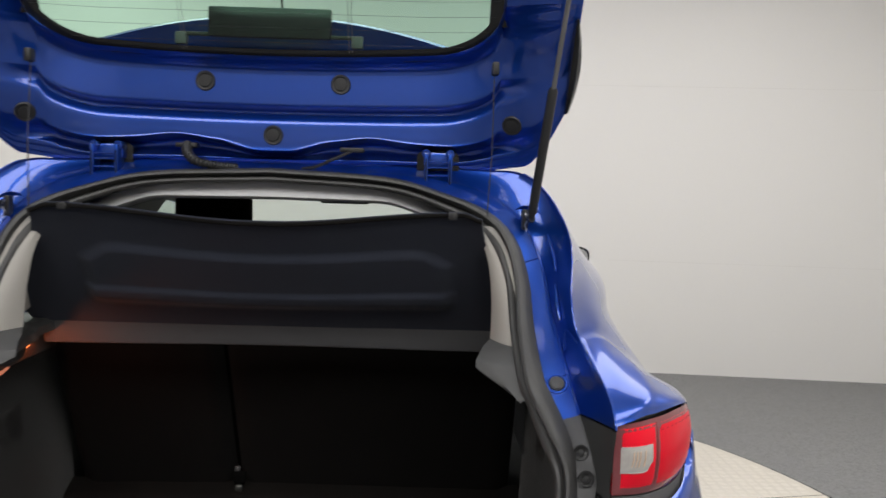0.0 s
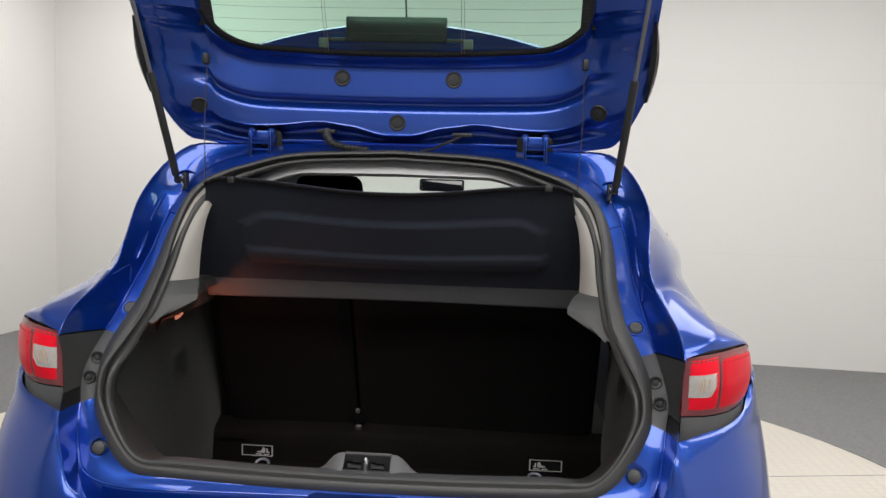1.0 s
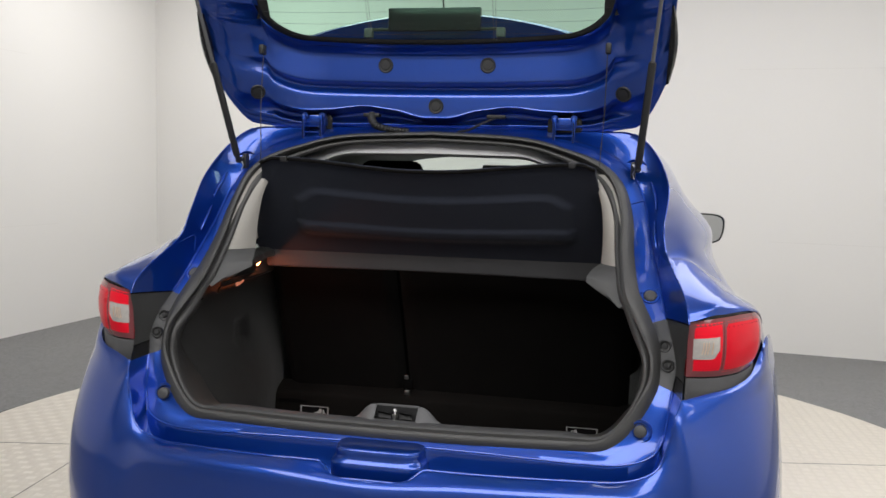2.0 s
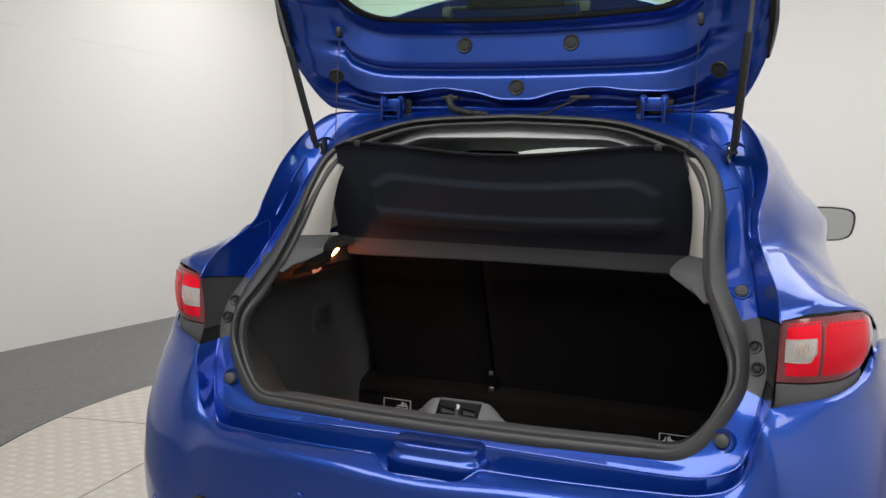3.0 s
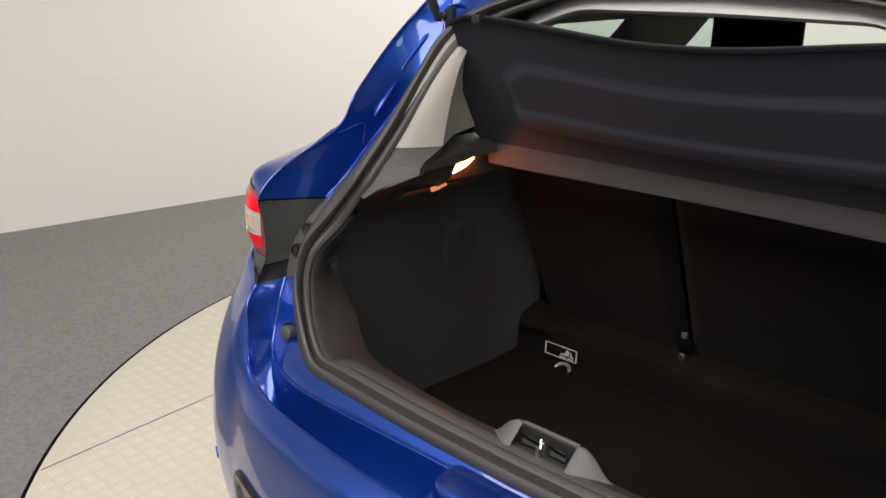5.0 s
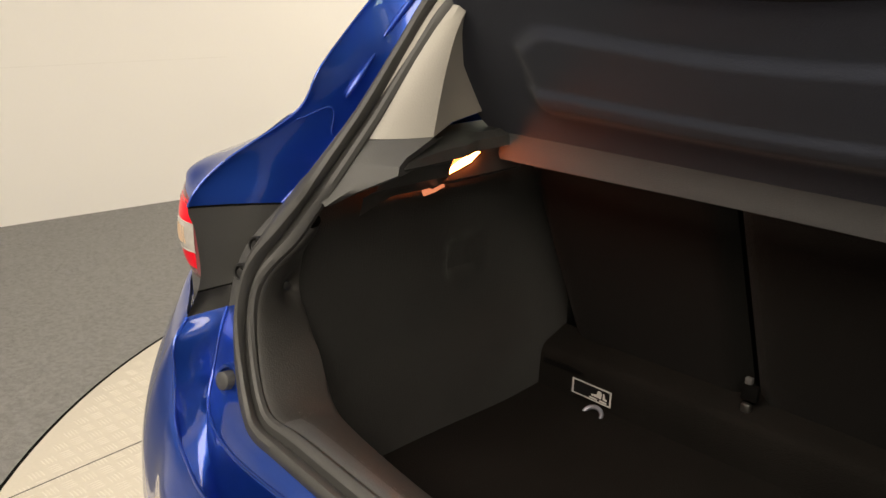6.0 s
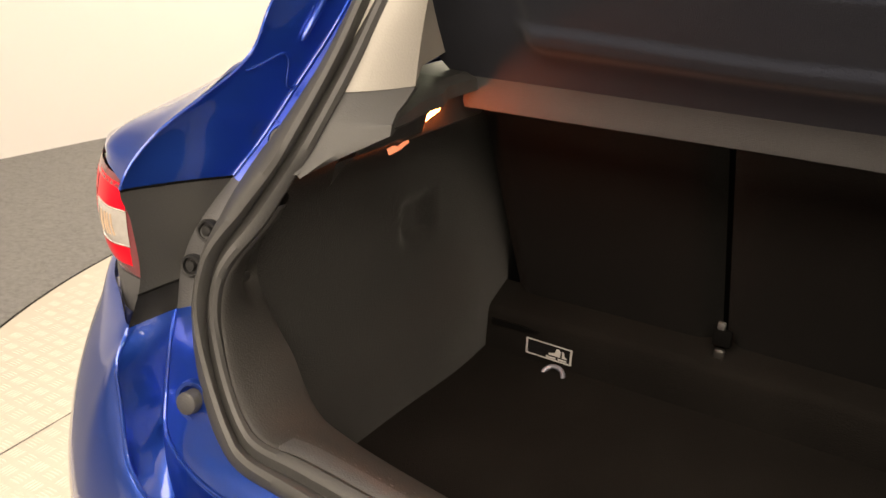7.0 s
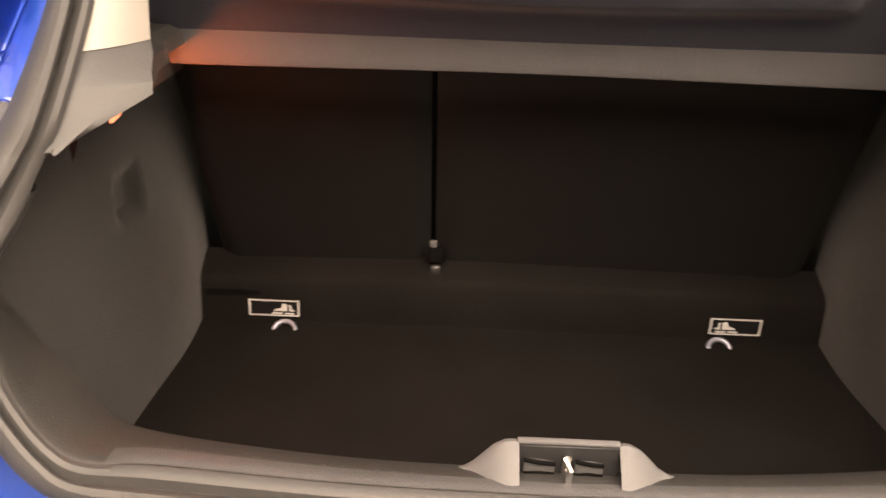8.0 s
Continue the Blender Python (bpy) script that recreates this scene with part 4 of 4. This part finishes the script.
# ---- boot ----
felt = CARPET_BLACK
LINE_IN = [(.44, .12, .515), (.455, .11, .76)] + INNER[15:6:-1]
LINE_Z = [p[2] for p in LINE_IN]
for s in (1, -1):
    # side lining from the seal to the seats, with the swelling of the wheel arch
    rows = []
    for z in np.linspace(.515, 1.075, 50):
        r = []
        for y in np.linspace(.0, 1, 72):
            y0 = np.interp(z, LINE_Z, [p[1] + .002 for p in LINE_IN])
            yy = y0 + (.93 - y0) * y
            x0 = np.interp(z, LINE_Z, [p[0] + .004 for p in LINE_IN]) + .022 * (1 - smoothstep(.78, .86, z))
            wide = .574 + .012 * math.sin((z - .5) * 5) - .030 * math.exp(-((yy - .72) / .16) ** 2 - ((z - .66) / .16) ** 2)
            x = x0 + (wide - x0) * smoothstep(0, .05, yy - y0) + .012 * smoothstep(.0, .05, yy - y0)
            x += .022 * math.exp(-((yy - .205) / .022) ** 2 - ((z - .915) / .024) ** 2)
            x += .018 * smoothstep(.56, .58, yy) * (1 - smoothstep(.63, .66, yy)) * smoothstep(.82, .835, z) * (1 - smoothstep(.875, .905, z))
            r.append((s * x, yy, z))
        rows.append(r)
    part("side_lining", loft(rows), felt, car, "charcoal felt boot side lining")
    # sound-deadening clip in the side lining
    part("lining_clip", disc((s * .589, .214, .902), (-s, -.3, 0), [(.007, -.004), (.007, .002), (.003, .003)], 14), PLASTIC, car)
    # pillar trim and lower trim
    rows = []
    up = spline([(.488, .299, 1.130), (.486, .338, 1.185), (.481, .378, 1.238), (.468, .415, 1.305), (.440, .436, 1.345)], 40)
    inner = spline([(.456, .386, 1.128), (.458, .400, 1.18), (.456, .412, 1.23), (.449, .424, 1.28), (.432, .438, 1.325), (.415, .445, 1.350)], 40)
    for f in np.linspace(0, 1, 12):
        a, b = up[int(f * 39)], inner[int(f * 39)]
        c = b + np.array((.050, .09, .006))
        d = c + np.array((.022, .10, .006))
        rows.append([(s * p[0], p[1], p[2]) for p in (a + np.array((.024, -.014, 0)), a, a * .8 + b * .2 + np.array((-.004, 0, 0)), a * .4 + b * .6 + np.array((-.004, -.003, 0)), b, b * .9 + c * .1, c, d)])
    part("pillar_trim", thick(loft(rows), .002), CREAM, car, "cream plastic pillar trim")
    rows = []
    up = spline([(.488, .299, 1.1285), (.492, .270, 1.100), (.498, .248, 1.072), (.504, .226, 1.045)], 40)
    inner = [(.456, .386, 1.126), (.440, .345, 1.119), (.431, .312, 1.111), (.424, .293, 1.102), (.424, .290, 1.092), (.448, .270, 1.078), (.476, .247, 1.062), (.504, .227, 1.044)]
    for f in np.linspace(0, 1, 22):
        a = up[int(f * 39)]
        b = np.array([np.interp(f * 7, np.arange(8), [q[c] for q in inner]) for c in range(3)])
        rows.append([(s * p[0], p[1], p[2]) for p in (a + np.array((.016, -.010, 0)), a, a * .66 + b * .34 + np.array((-.003, -.003, 0)), a * .34 + b * .66 + np.array((-.003, -.003, 0)), b, b + np.array((.006, .012, -.003)), b + np.array((.02, .04, -.004)))])
    part("lower_trim", thick(loft(rows), .002), LOWER_TRIM, car, "grey plastic lower pillar trim")
    # shelf support
    rows = []
    for y in np.linspace(.300, .66, 25):
        w = .429 + .034 * smoothstep(.30, .45, y) + .02 * smoothstep(.46, .52, y)
        pocket = smoothstep(.445, .465, y)
        low = 1.091 - .009 * smoothstep(.30, .45, y)
        rows.append([(s * x, y, z) for x, z in ((min(.575, .512 + .5 * (y - .30)), 1.112), (.50, 1.111), (w + .014, 1.108), (w + .003, 1.103), (w, low + .004), (w + .004 + .05 * pocket, low), (.470 + .042 * pocket, low - .004), (.480 + .034 * pocket, 1.056 - .02 * pocket), (min(.528, .51 + .5 * (y - .30)), 1.040 - .012 * pocket), (min(.548, .515 + .5 * (y - .30)), 1.022), (min(.575, .52 + .5 * (y - .30)), 1.01))])
    part("shelf_support", loft(rows), SIDE_BLACK, car, "black plastic parcel shelf support")

# the lit boot lamp, on one side only
part("boot_lamp", plate([(-.522, .452, 1.044), (-.522, .470, 1.039), (-.518, .530, 1.060), (-.507, .541, 1.078), (-.507, .515, 1.077), (-.512, .478, 1.056)], (.005, 0, 0), .0015), BULB, car, "lit boot lamp with warm light")
# small clip under the lamp; the light falling on it is its own glow
part("lit_clip", plate([(-.538, .442, 1.022), (-.538, .458, 1.0235), (-.538, .466, 1.020), (-.538, .490, 1.026), (-.538, .492, 1.021), (-.538, .470, 1.015), (-.538, .446, 1.0125)], (.004, 0, 0), .001), CLIP_GLOW, car, "small clip below the boot lamp, lamplight on it put in as glow")

# floor, step and seat backs
rows = [[(x, y, .515 + .0015 * math.sin(x * 9) * math.sin(y * 11)) for x in np.linspace(-.60, .60, 25)] for y in np.linspace(.10, .86, 15)]
part("boot_floor", thick(loft(rows), -.012), SHADED_FELT, car, "black felt boot floor")
rows = []
for k, (y, z) in enumerate([(.834, .500), (.832, .56), (.833, .600), (.838, .612), (.848, .618), (.875, .622), (.93, .632)]):
    rows.append([(x, y + .004 * math.cos(x * 5), z + .004 * (1 - smoothstep(.40, .52, abs(x))) * (k > 1)) for x in np.linspace(-.59, .59, 41)])
part("floor_step", loft(rows), SHADED_FELT, car, "black felt step in front of the seats")
for a, b, name in ((-.556, -.154, "rear_seat_back"), (-.145, .556, "rear_seat_back")):
    rows = []
    for z in np.linspace(.615, 1.20, 14):
        y = .905 - (z - .63) * .47
        r = []
        for f in np.linspace(0, 1, 25):
            x = a + (b - a) * f
            e = min(f, 1 - f) * (b - a)
            r.append((x, y + .025 * (1 - smoothstep(0, .03, e)) + .005 * math.sin(x * 7 + z * 3), z))
        rows.append(r)
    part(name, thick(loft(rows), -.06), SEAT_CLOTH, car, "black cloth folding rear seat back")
part("seat_gap", loft([[(x, .905 - (z - .63) * .47 + .045, z) for x in (-.19, -.11)] for z in (.58, .8, 1.1)]), GAP, car)
part("seat_buckle", box(-.155, .874, .672, -.141, .884, .686, .003), STRIP, car, "grey seat latch")
part("seat_buckle", box(-.152, .864, .620, -.134, .876, .640, .004), STEEL, car, "pale seat latch")
part("seat_buckle", box(-.160, .876, .640, -.128, .888, .672, .004), GAP, car, "black seat latch")
part("step_slot", plate([(-.565, .8262, .592), (-.50, .8262, .594), (-.463, .8262, .590), (-.47, .8262, .584), (-.565, .8262, .580)], (0, .004, 0)), GAP, car, "dark slot in the felt step")
# anchor labels and eyes on the step
for s, cx, ex in ((1, .4175, .386), (-1, -.4405, -.418)):
    lab = part("anchor_label", box(cx - .0475, .8275, .5415, cx + .0475, .8295, .5745, .0006, 1), GLOSS_BLACK, car, "black child-seat anchor label with white border")
    for x0, z0, x1, z1 in ((-.0475, .5725, .0475, .5745), (-.0475, .5415, .0475, .5435), (-.0475, .5435, -.044, .5725), (.044, .5435, .0475, .5725)):
        part("border", box(cx + x0, .8260, z0, cx + x1, .8274, z1), WHITE_PRINT, lab)
    px = cx - s * .016
    part("pictogram", plate([(px - s * a, .8272, .552 + b) for a, b in ((-.016, 0), (.008, 0), (.009, .012), (.004, .016), (.000, .015), (-.003, .006), (-.015, .003))], (0, -.0012, 0)), WHITE_PRINT, lab)
    part("pictogram", plate([(px - s * a, .8272, .552 + b) for a, b in ((.012, 0), (.022, 0), (.020, .003), (.0165, .004), (.015, .013), (.012, .013))], (0, -.0012, 0)), WHITE_PRINT, lab)
    for k in range(2):
        part("text_bar", box(px - .020 + .024 * k, .8260, .5455, px - .001 + .022 * k, .8273, .5485), WHITE_PRINT, lab)
    pts = [(ex + .020 * math.cos(a), .802 + .014 * math.sin(a), .5245 + .012 * math.sin(a)) for a in np.linspace(0, math.tau, 25)]
    part("anchor_eye", tube(pts, .0046, 10), EYE_STEEL, car, "steel child-seat anchor eye")

# sill trim with its embossed dots, and the latch cover; the trim's width and rise, at even steps round the ring
FUNNEL = [(.022, -.010), (.056, -.022), (.080, -.032), (.090, -.034), (.094, -.031), (.099, -.022), (.105, -.012), (.104, -.018), (.096, -.030), (.084, -.036), (.062, -.024), (.040, -.006)]


def funnel(i):
    """Where the trim starts at the seal, the way to the middle of the boot, and the trim's width."""
    t = inner_r[min(i + 1, N_RING - 1)] - inner_r[i - 1] if i < N_RING - 1 else np.array((-1.0, 0, 0))
    up = np.array((t[2], 0, -t[0])) / max(1e-6, math.hypot(t[0], t[2]))
    wide = keyed([(a, b, 0) for a, b in FUNNEL], None, 200)
    k = min(max((i / PER - 8.6) / (19 - 8.6) * 199, 0), 199)
    return inner_r[i], up, np.interp(k, np.arange(200), wide[:, 0]), np.interp(k, np.arange(200), wide[:, 1])


half = []
for i in range(int(8.6 * PER), N_RING):
    p, up, w, rise = funnel(i)
    low = smoothstep(14.2 * PER, 15.2 * PER, i)
    c = [p - up * .012 + np.array((0, -.006, 0)), p - up * .002, p + np.array((0, .005, 0))]
    for f in (.12, .25, .34, .42, .50, .57, .64, .71, .78, .85, .92, 1.0):
        q = p + up * (rise * f ** 1.4 + .002 * math.sin(math.pi * f)) + np.array((0, .004 + w * f, 0))
        c.append(q - up * .020 * math.exp(-((q[2] - .902) / .021) ** 2 - ((q[1] - .212) / .019) ** 2))
    e = c[-1]
    c += [e - up * .006 + np.array((0, .004, 0)), e - up * (.03 + .19 * low) + np.array((0, .012, 0))]
    half.append(c)
rows = [[tuple(c[q]) for c in half] for q in range(17)]
rows = [r + [(-p[0], p[1], p[2]) for p in r[::-1]][1:] for r in rows]
sill = part("sill_trim", loft(rows), SILL, car, "dark grey textured sill trim")
# front rows again in paler grey: light on the raised lip put into colour
low = [c for c in half if c[0][2] < .775]
rows = [[tuple(c[q] + np.array((0, 0, -.0012 + .0027 * (1 - smoothstep(.40, .47, c[q][0]))))) for c in low] for q in range(1, 5)]
part("lit_sill_lip", loft([r + [(-p[0], p[1], p[2]) for p in r[::-1]][1:] for r in rows]), BRACKET, sill, "sill lip along the weatherstrip, light on it put into paler grey")
for n in range(-26, 27):
    for j in range(2):
        x = n * .0175 + .006 * j
        if abs(x) < .13:
            continue
        i = int(np.argmin(np.abs(inner_r[14 * PER:, 0] - abs(x)))) + 14 * PER
        p, up, w, rise = funnel(i)
        f = .32 + .14 * j
        c = p + up * (rise * f ** 1.4 + .001) + np.array((0, .004 + w * f, 0))
        part("dimple", box(x - .0022, c[1] - .001, c[2] - .001, x + .0022, c[1] + .001, c[2] + .0006), BRACKET, sill)
cover = part("latch_cover", box(-.040, .124, .760, .060, .131, .8068, .0015, 2), GREY_TRIM, car, "grey plastic latch cover")
for side in ([(-.100, .768), (-.092, .771), (-.082, .778), (-.072, .789), (-.063, .799), (-.052, .8055), (-.044, .8065), (-.0385, .805)],
             [(.0585, .805), (.064, .8065), (.070, .8055), (.081, .799), (.091, .789), (.101, .778), (.112, .771), (.122, .768)]):
    rows = [[(x, y, max(.758, z + d)) for x, z in side] for y, d in ((.078, -.045), (.083, -.034), (.098, -.020), (.114, -.006), (.123, .0), (.130, -.002), (.135, -.03), (.138, -.25))]
    part("cover_side", thick(loft(rows), .003), GREY_TRIM, cover)
part("pocket_wall", box(-.0385, .1195, .752, .0585, .1235, .8045, .0005, 1), PLASTIC, cover, "dark latch pocket")
part("latch_floor", box(-.036, .088, .752, .056, .126, .760), PLASTIC, cover, "dark latch pocket")
part("striker", tube([(.008, .10, .756), (.008, .10, .792), (.008, .108, .799), (.008, .118, .792), (.008, .118, .756)], .0042, 8), STEEL, cover, "bright steel striker loop")
for x0, x1 in ((-.0335, -.003), (.0165, .044)):
    o = [(x0, .1165, .757), (x1, .1165, .757), (x1, .1165, .787), ((x0 + x1) / 2, .1165, .7895), (x0, .1165, .790)]
    part("latch_panel", plate(o, (0, .004, 0), .001), BRACKET, cover, "dark grey ribbed latch panel")
    part("latch_rib", tube([(x0, .1162, .775), ((x0 + x1) / 2, .1158, .7765), (x1, .1162, .775)], .0014, 6), GAP, cover)
    part("latch_rib", tube([(x0, .116, .7905), ((x0 + x1) / 2, .115, .7885), (x1, .116, .7865)], .0022, 6), GAP, cover)

# ---- parcel shelf, tilted up ----
shelf = tagged(new("parcel_shelf"), "black felt parcel shelf tilted up on its two thin cords", "parcel shelf")
rows = []
for f in np.linspace(0, 1, 81):
    r = []
    for x in np.linspace(-1, 1, 81):
        half_w = .436 + .062 * smoothstep(0, .75, f) + .015 * f + .016 * smoothstep(.25, .55, f) * (1 - smoothstep(.86, 1, f))
        X = x * half_w - .005 - .006 * f
        dip = .027 * (1 - smoothstep(.02, .40, abs(X)))
        top_z = 1.367 - dip - .012 * smoothstep(.92, 1, abs(x))
        z = 1.095 + (top_z - 1.095) * (1 - f)
        y = .385 + .215 * f
        # two raised fields, one above the other, with rounded upper corners
        u = abs(X) / .433
        corner = .10 * smoothstep(.66, .86, u) ** 2
        ridge = .011 * smoothstep(.250 + corner, .315 + corner, f) * (1 - smoothstep(.83, .88, u)) + .007 * smoothstep(.590, .635, f) * (1 - smoothstep(.86, .90, u))
        ridge *= 1 - smoothstep(.68, .80, f)
        r.append((X, y - ridge, z - ridge * .5))
    rows.append(r)
part("shelf_panel", thick(loft(rows), -.010), SHELF, shelf, "black moulded shelf panel")
pts = [(p[0], p[1] - .002, p[2]) for p in rows[0]]
part("shelf_edge", tube(pts, .0045, 8), SEAT_CLOTH, shelf, "black bound edge")
rows = []
for y, z in ((.600, 1.118), (.592, 1.110), (.590, 1.070), (.594, 1.060), (.61, 1.056), (.68, 1.056)):
    rows.append([(x * .495 - .012, y, z + .002 * math.cos(x * 3)) for x in np.linspace(-1, 1, 31)])
part("shelf_flap", loft(rows), FLAP, shelf, "grey-black fixed rear edge of the shelf")
for s in (1, -1):
    part("shelf_clip", box(s * .374 - .009, .374, 1.358, s * .374 + .009, .39, 1.374, .003), PLASTIC, shelf, "black plastic clip")
    part("cord", tube([(s * .448, .418, 1.648), (s * .447, .40, 1.50), (s * .440, .385, 1.362)], .0013, 6), PLASTIC, shelf, "thin dark cord")

# ---- cabin ----
for s in (1, -1):
    hr = part("headrest", box(s * .435 - .135, 1.70, 1.20, s * .435 + .135, 1.80, 1.385, .045, 4), SEAT_CLOTH, car, "black cloth front headrest")
    part("front_seat_back", box(s * .405 - .22, 1.60, .55, s * .405 + .22, 1.75, 1.19, .06, 4), SEAT_CLOTH, car, "black cloth front seat back")
part("inside_mirror", box(-.135, 2.33, 1.325, .075, 2.36, 1.382, .012, 3), PLASTIC, car, "black inside mirror")
part("inside_mirror_glass", box(-.125, 2.3275, 1.332, .066, 2.3295, 1.376, .0008, 1), MIRROR, car, "inside mirror glass")
rows = [[(x, y, .42) for x in np.linspace(-.80, .80, 3)] for y in np.linspace(.9, 3.0, 4)]
part("cabin_floor", loft(rows), CARPET_BLACK, car, "black cabin carpet")
rows = [[(x, y, z) for x in np.linspace(-.72, .72, 5)] for y, z in ((2.45, .90), (2.55, .96), (3.2, .97))]
part("dashboard", loft(rows), PLASTIC, car, "black dashboard")
for s in (1, -1):
    rows = [[(s * x, y, z) for y in np.linspace(.85, 3.0, 5)] for x, z in ((.70, .42), (.73, .80), (.72, 1.05))]
    part("door_lining", loft(rows), PLASTIC, car, "black door lining")

# bonnet closes the front
rows = [[(x * w, y, z - .05 * x * x) for x in np.linspace(-1, 1, 9)] for y, z, w in ((3.15, .985, .80), (3.5, .90, .80), (3.85, .72, .74), (3.95, .5, .70), (3.93, .22, .66))]
part("bonnet", loft(rows), PAINT, car)


# door mirrors
def door_mirror(s):
    o = np.array((s * .882, 2.02, 1.127))
    shape = [(-.082, .066), (.0, .068), (.062, .060), (.080, .045), (.080, -.010), (.066, -.046), (.030, -.062), (-.030, -.066), (-.070, -.058), (-.084, -.02)]
    sp = spline([(a, 0, b) for a, b in shape] + [(shape[0][0], 0, shape[0][1])], 41)[:-1]
    rows = []
    for y, f in ((.0, .90), (-.004, .97), (.002, 1.0), (.03, .98), (.07, .86), (.10, .60), (.115, .15)):
        rows.append([(o[0] + s * p[0] * f, o[1] + y, o[2] + p[2] * f) for p in sp])
    h = part("door_mirror", loft(rows, ring=True), GLOSS_BLACK, car, "black door mirror housing")
    part("mirror_glass", plate([(o[0] + s * p[0] * .90, o[1] + .003, o[2] + p[2] * .90) for p in sp], (0, -.004, 0)), MIRROR, h, "door mirror glass")
    part("mirror_arm", tube([(s * .74, 2.06, 1.06), (s * .80, 2.05, 1.07), (s * .85, 2.05, 1.09)], [.03, .025, .022], 10), GLOSS_BLACK, h)


door_mirror(1)
door_mirror(-1)
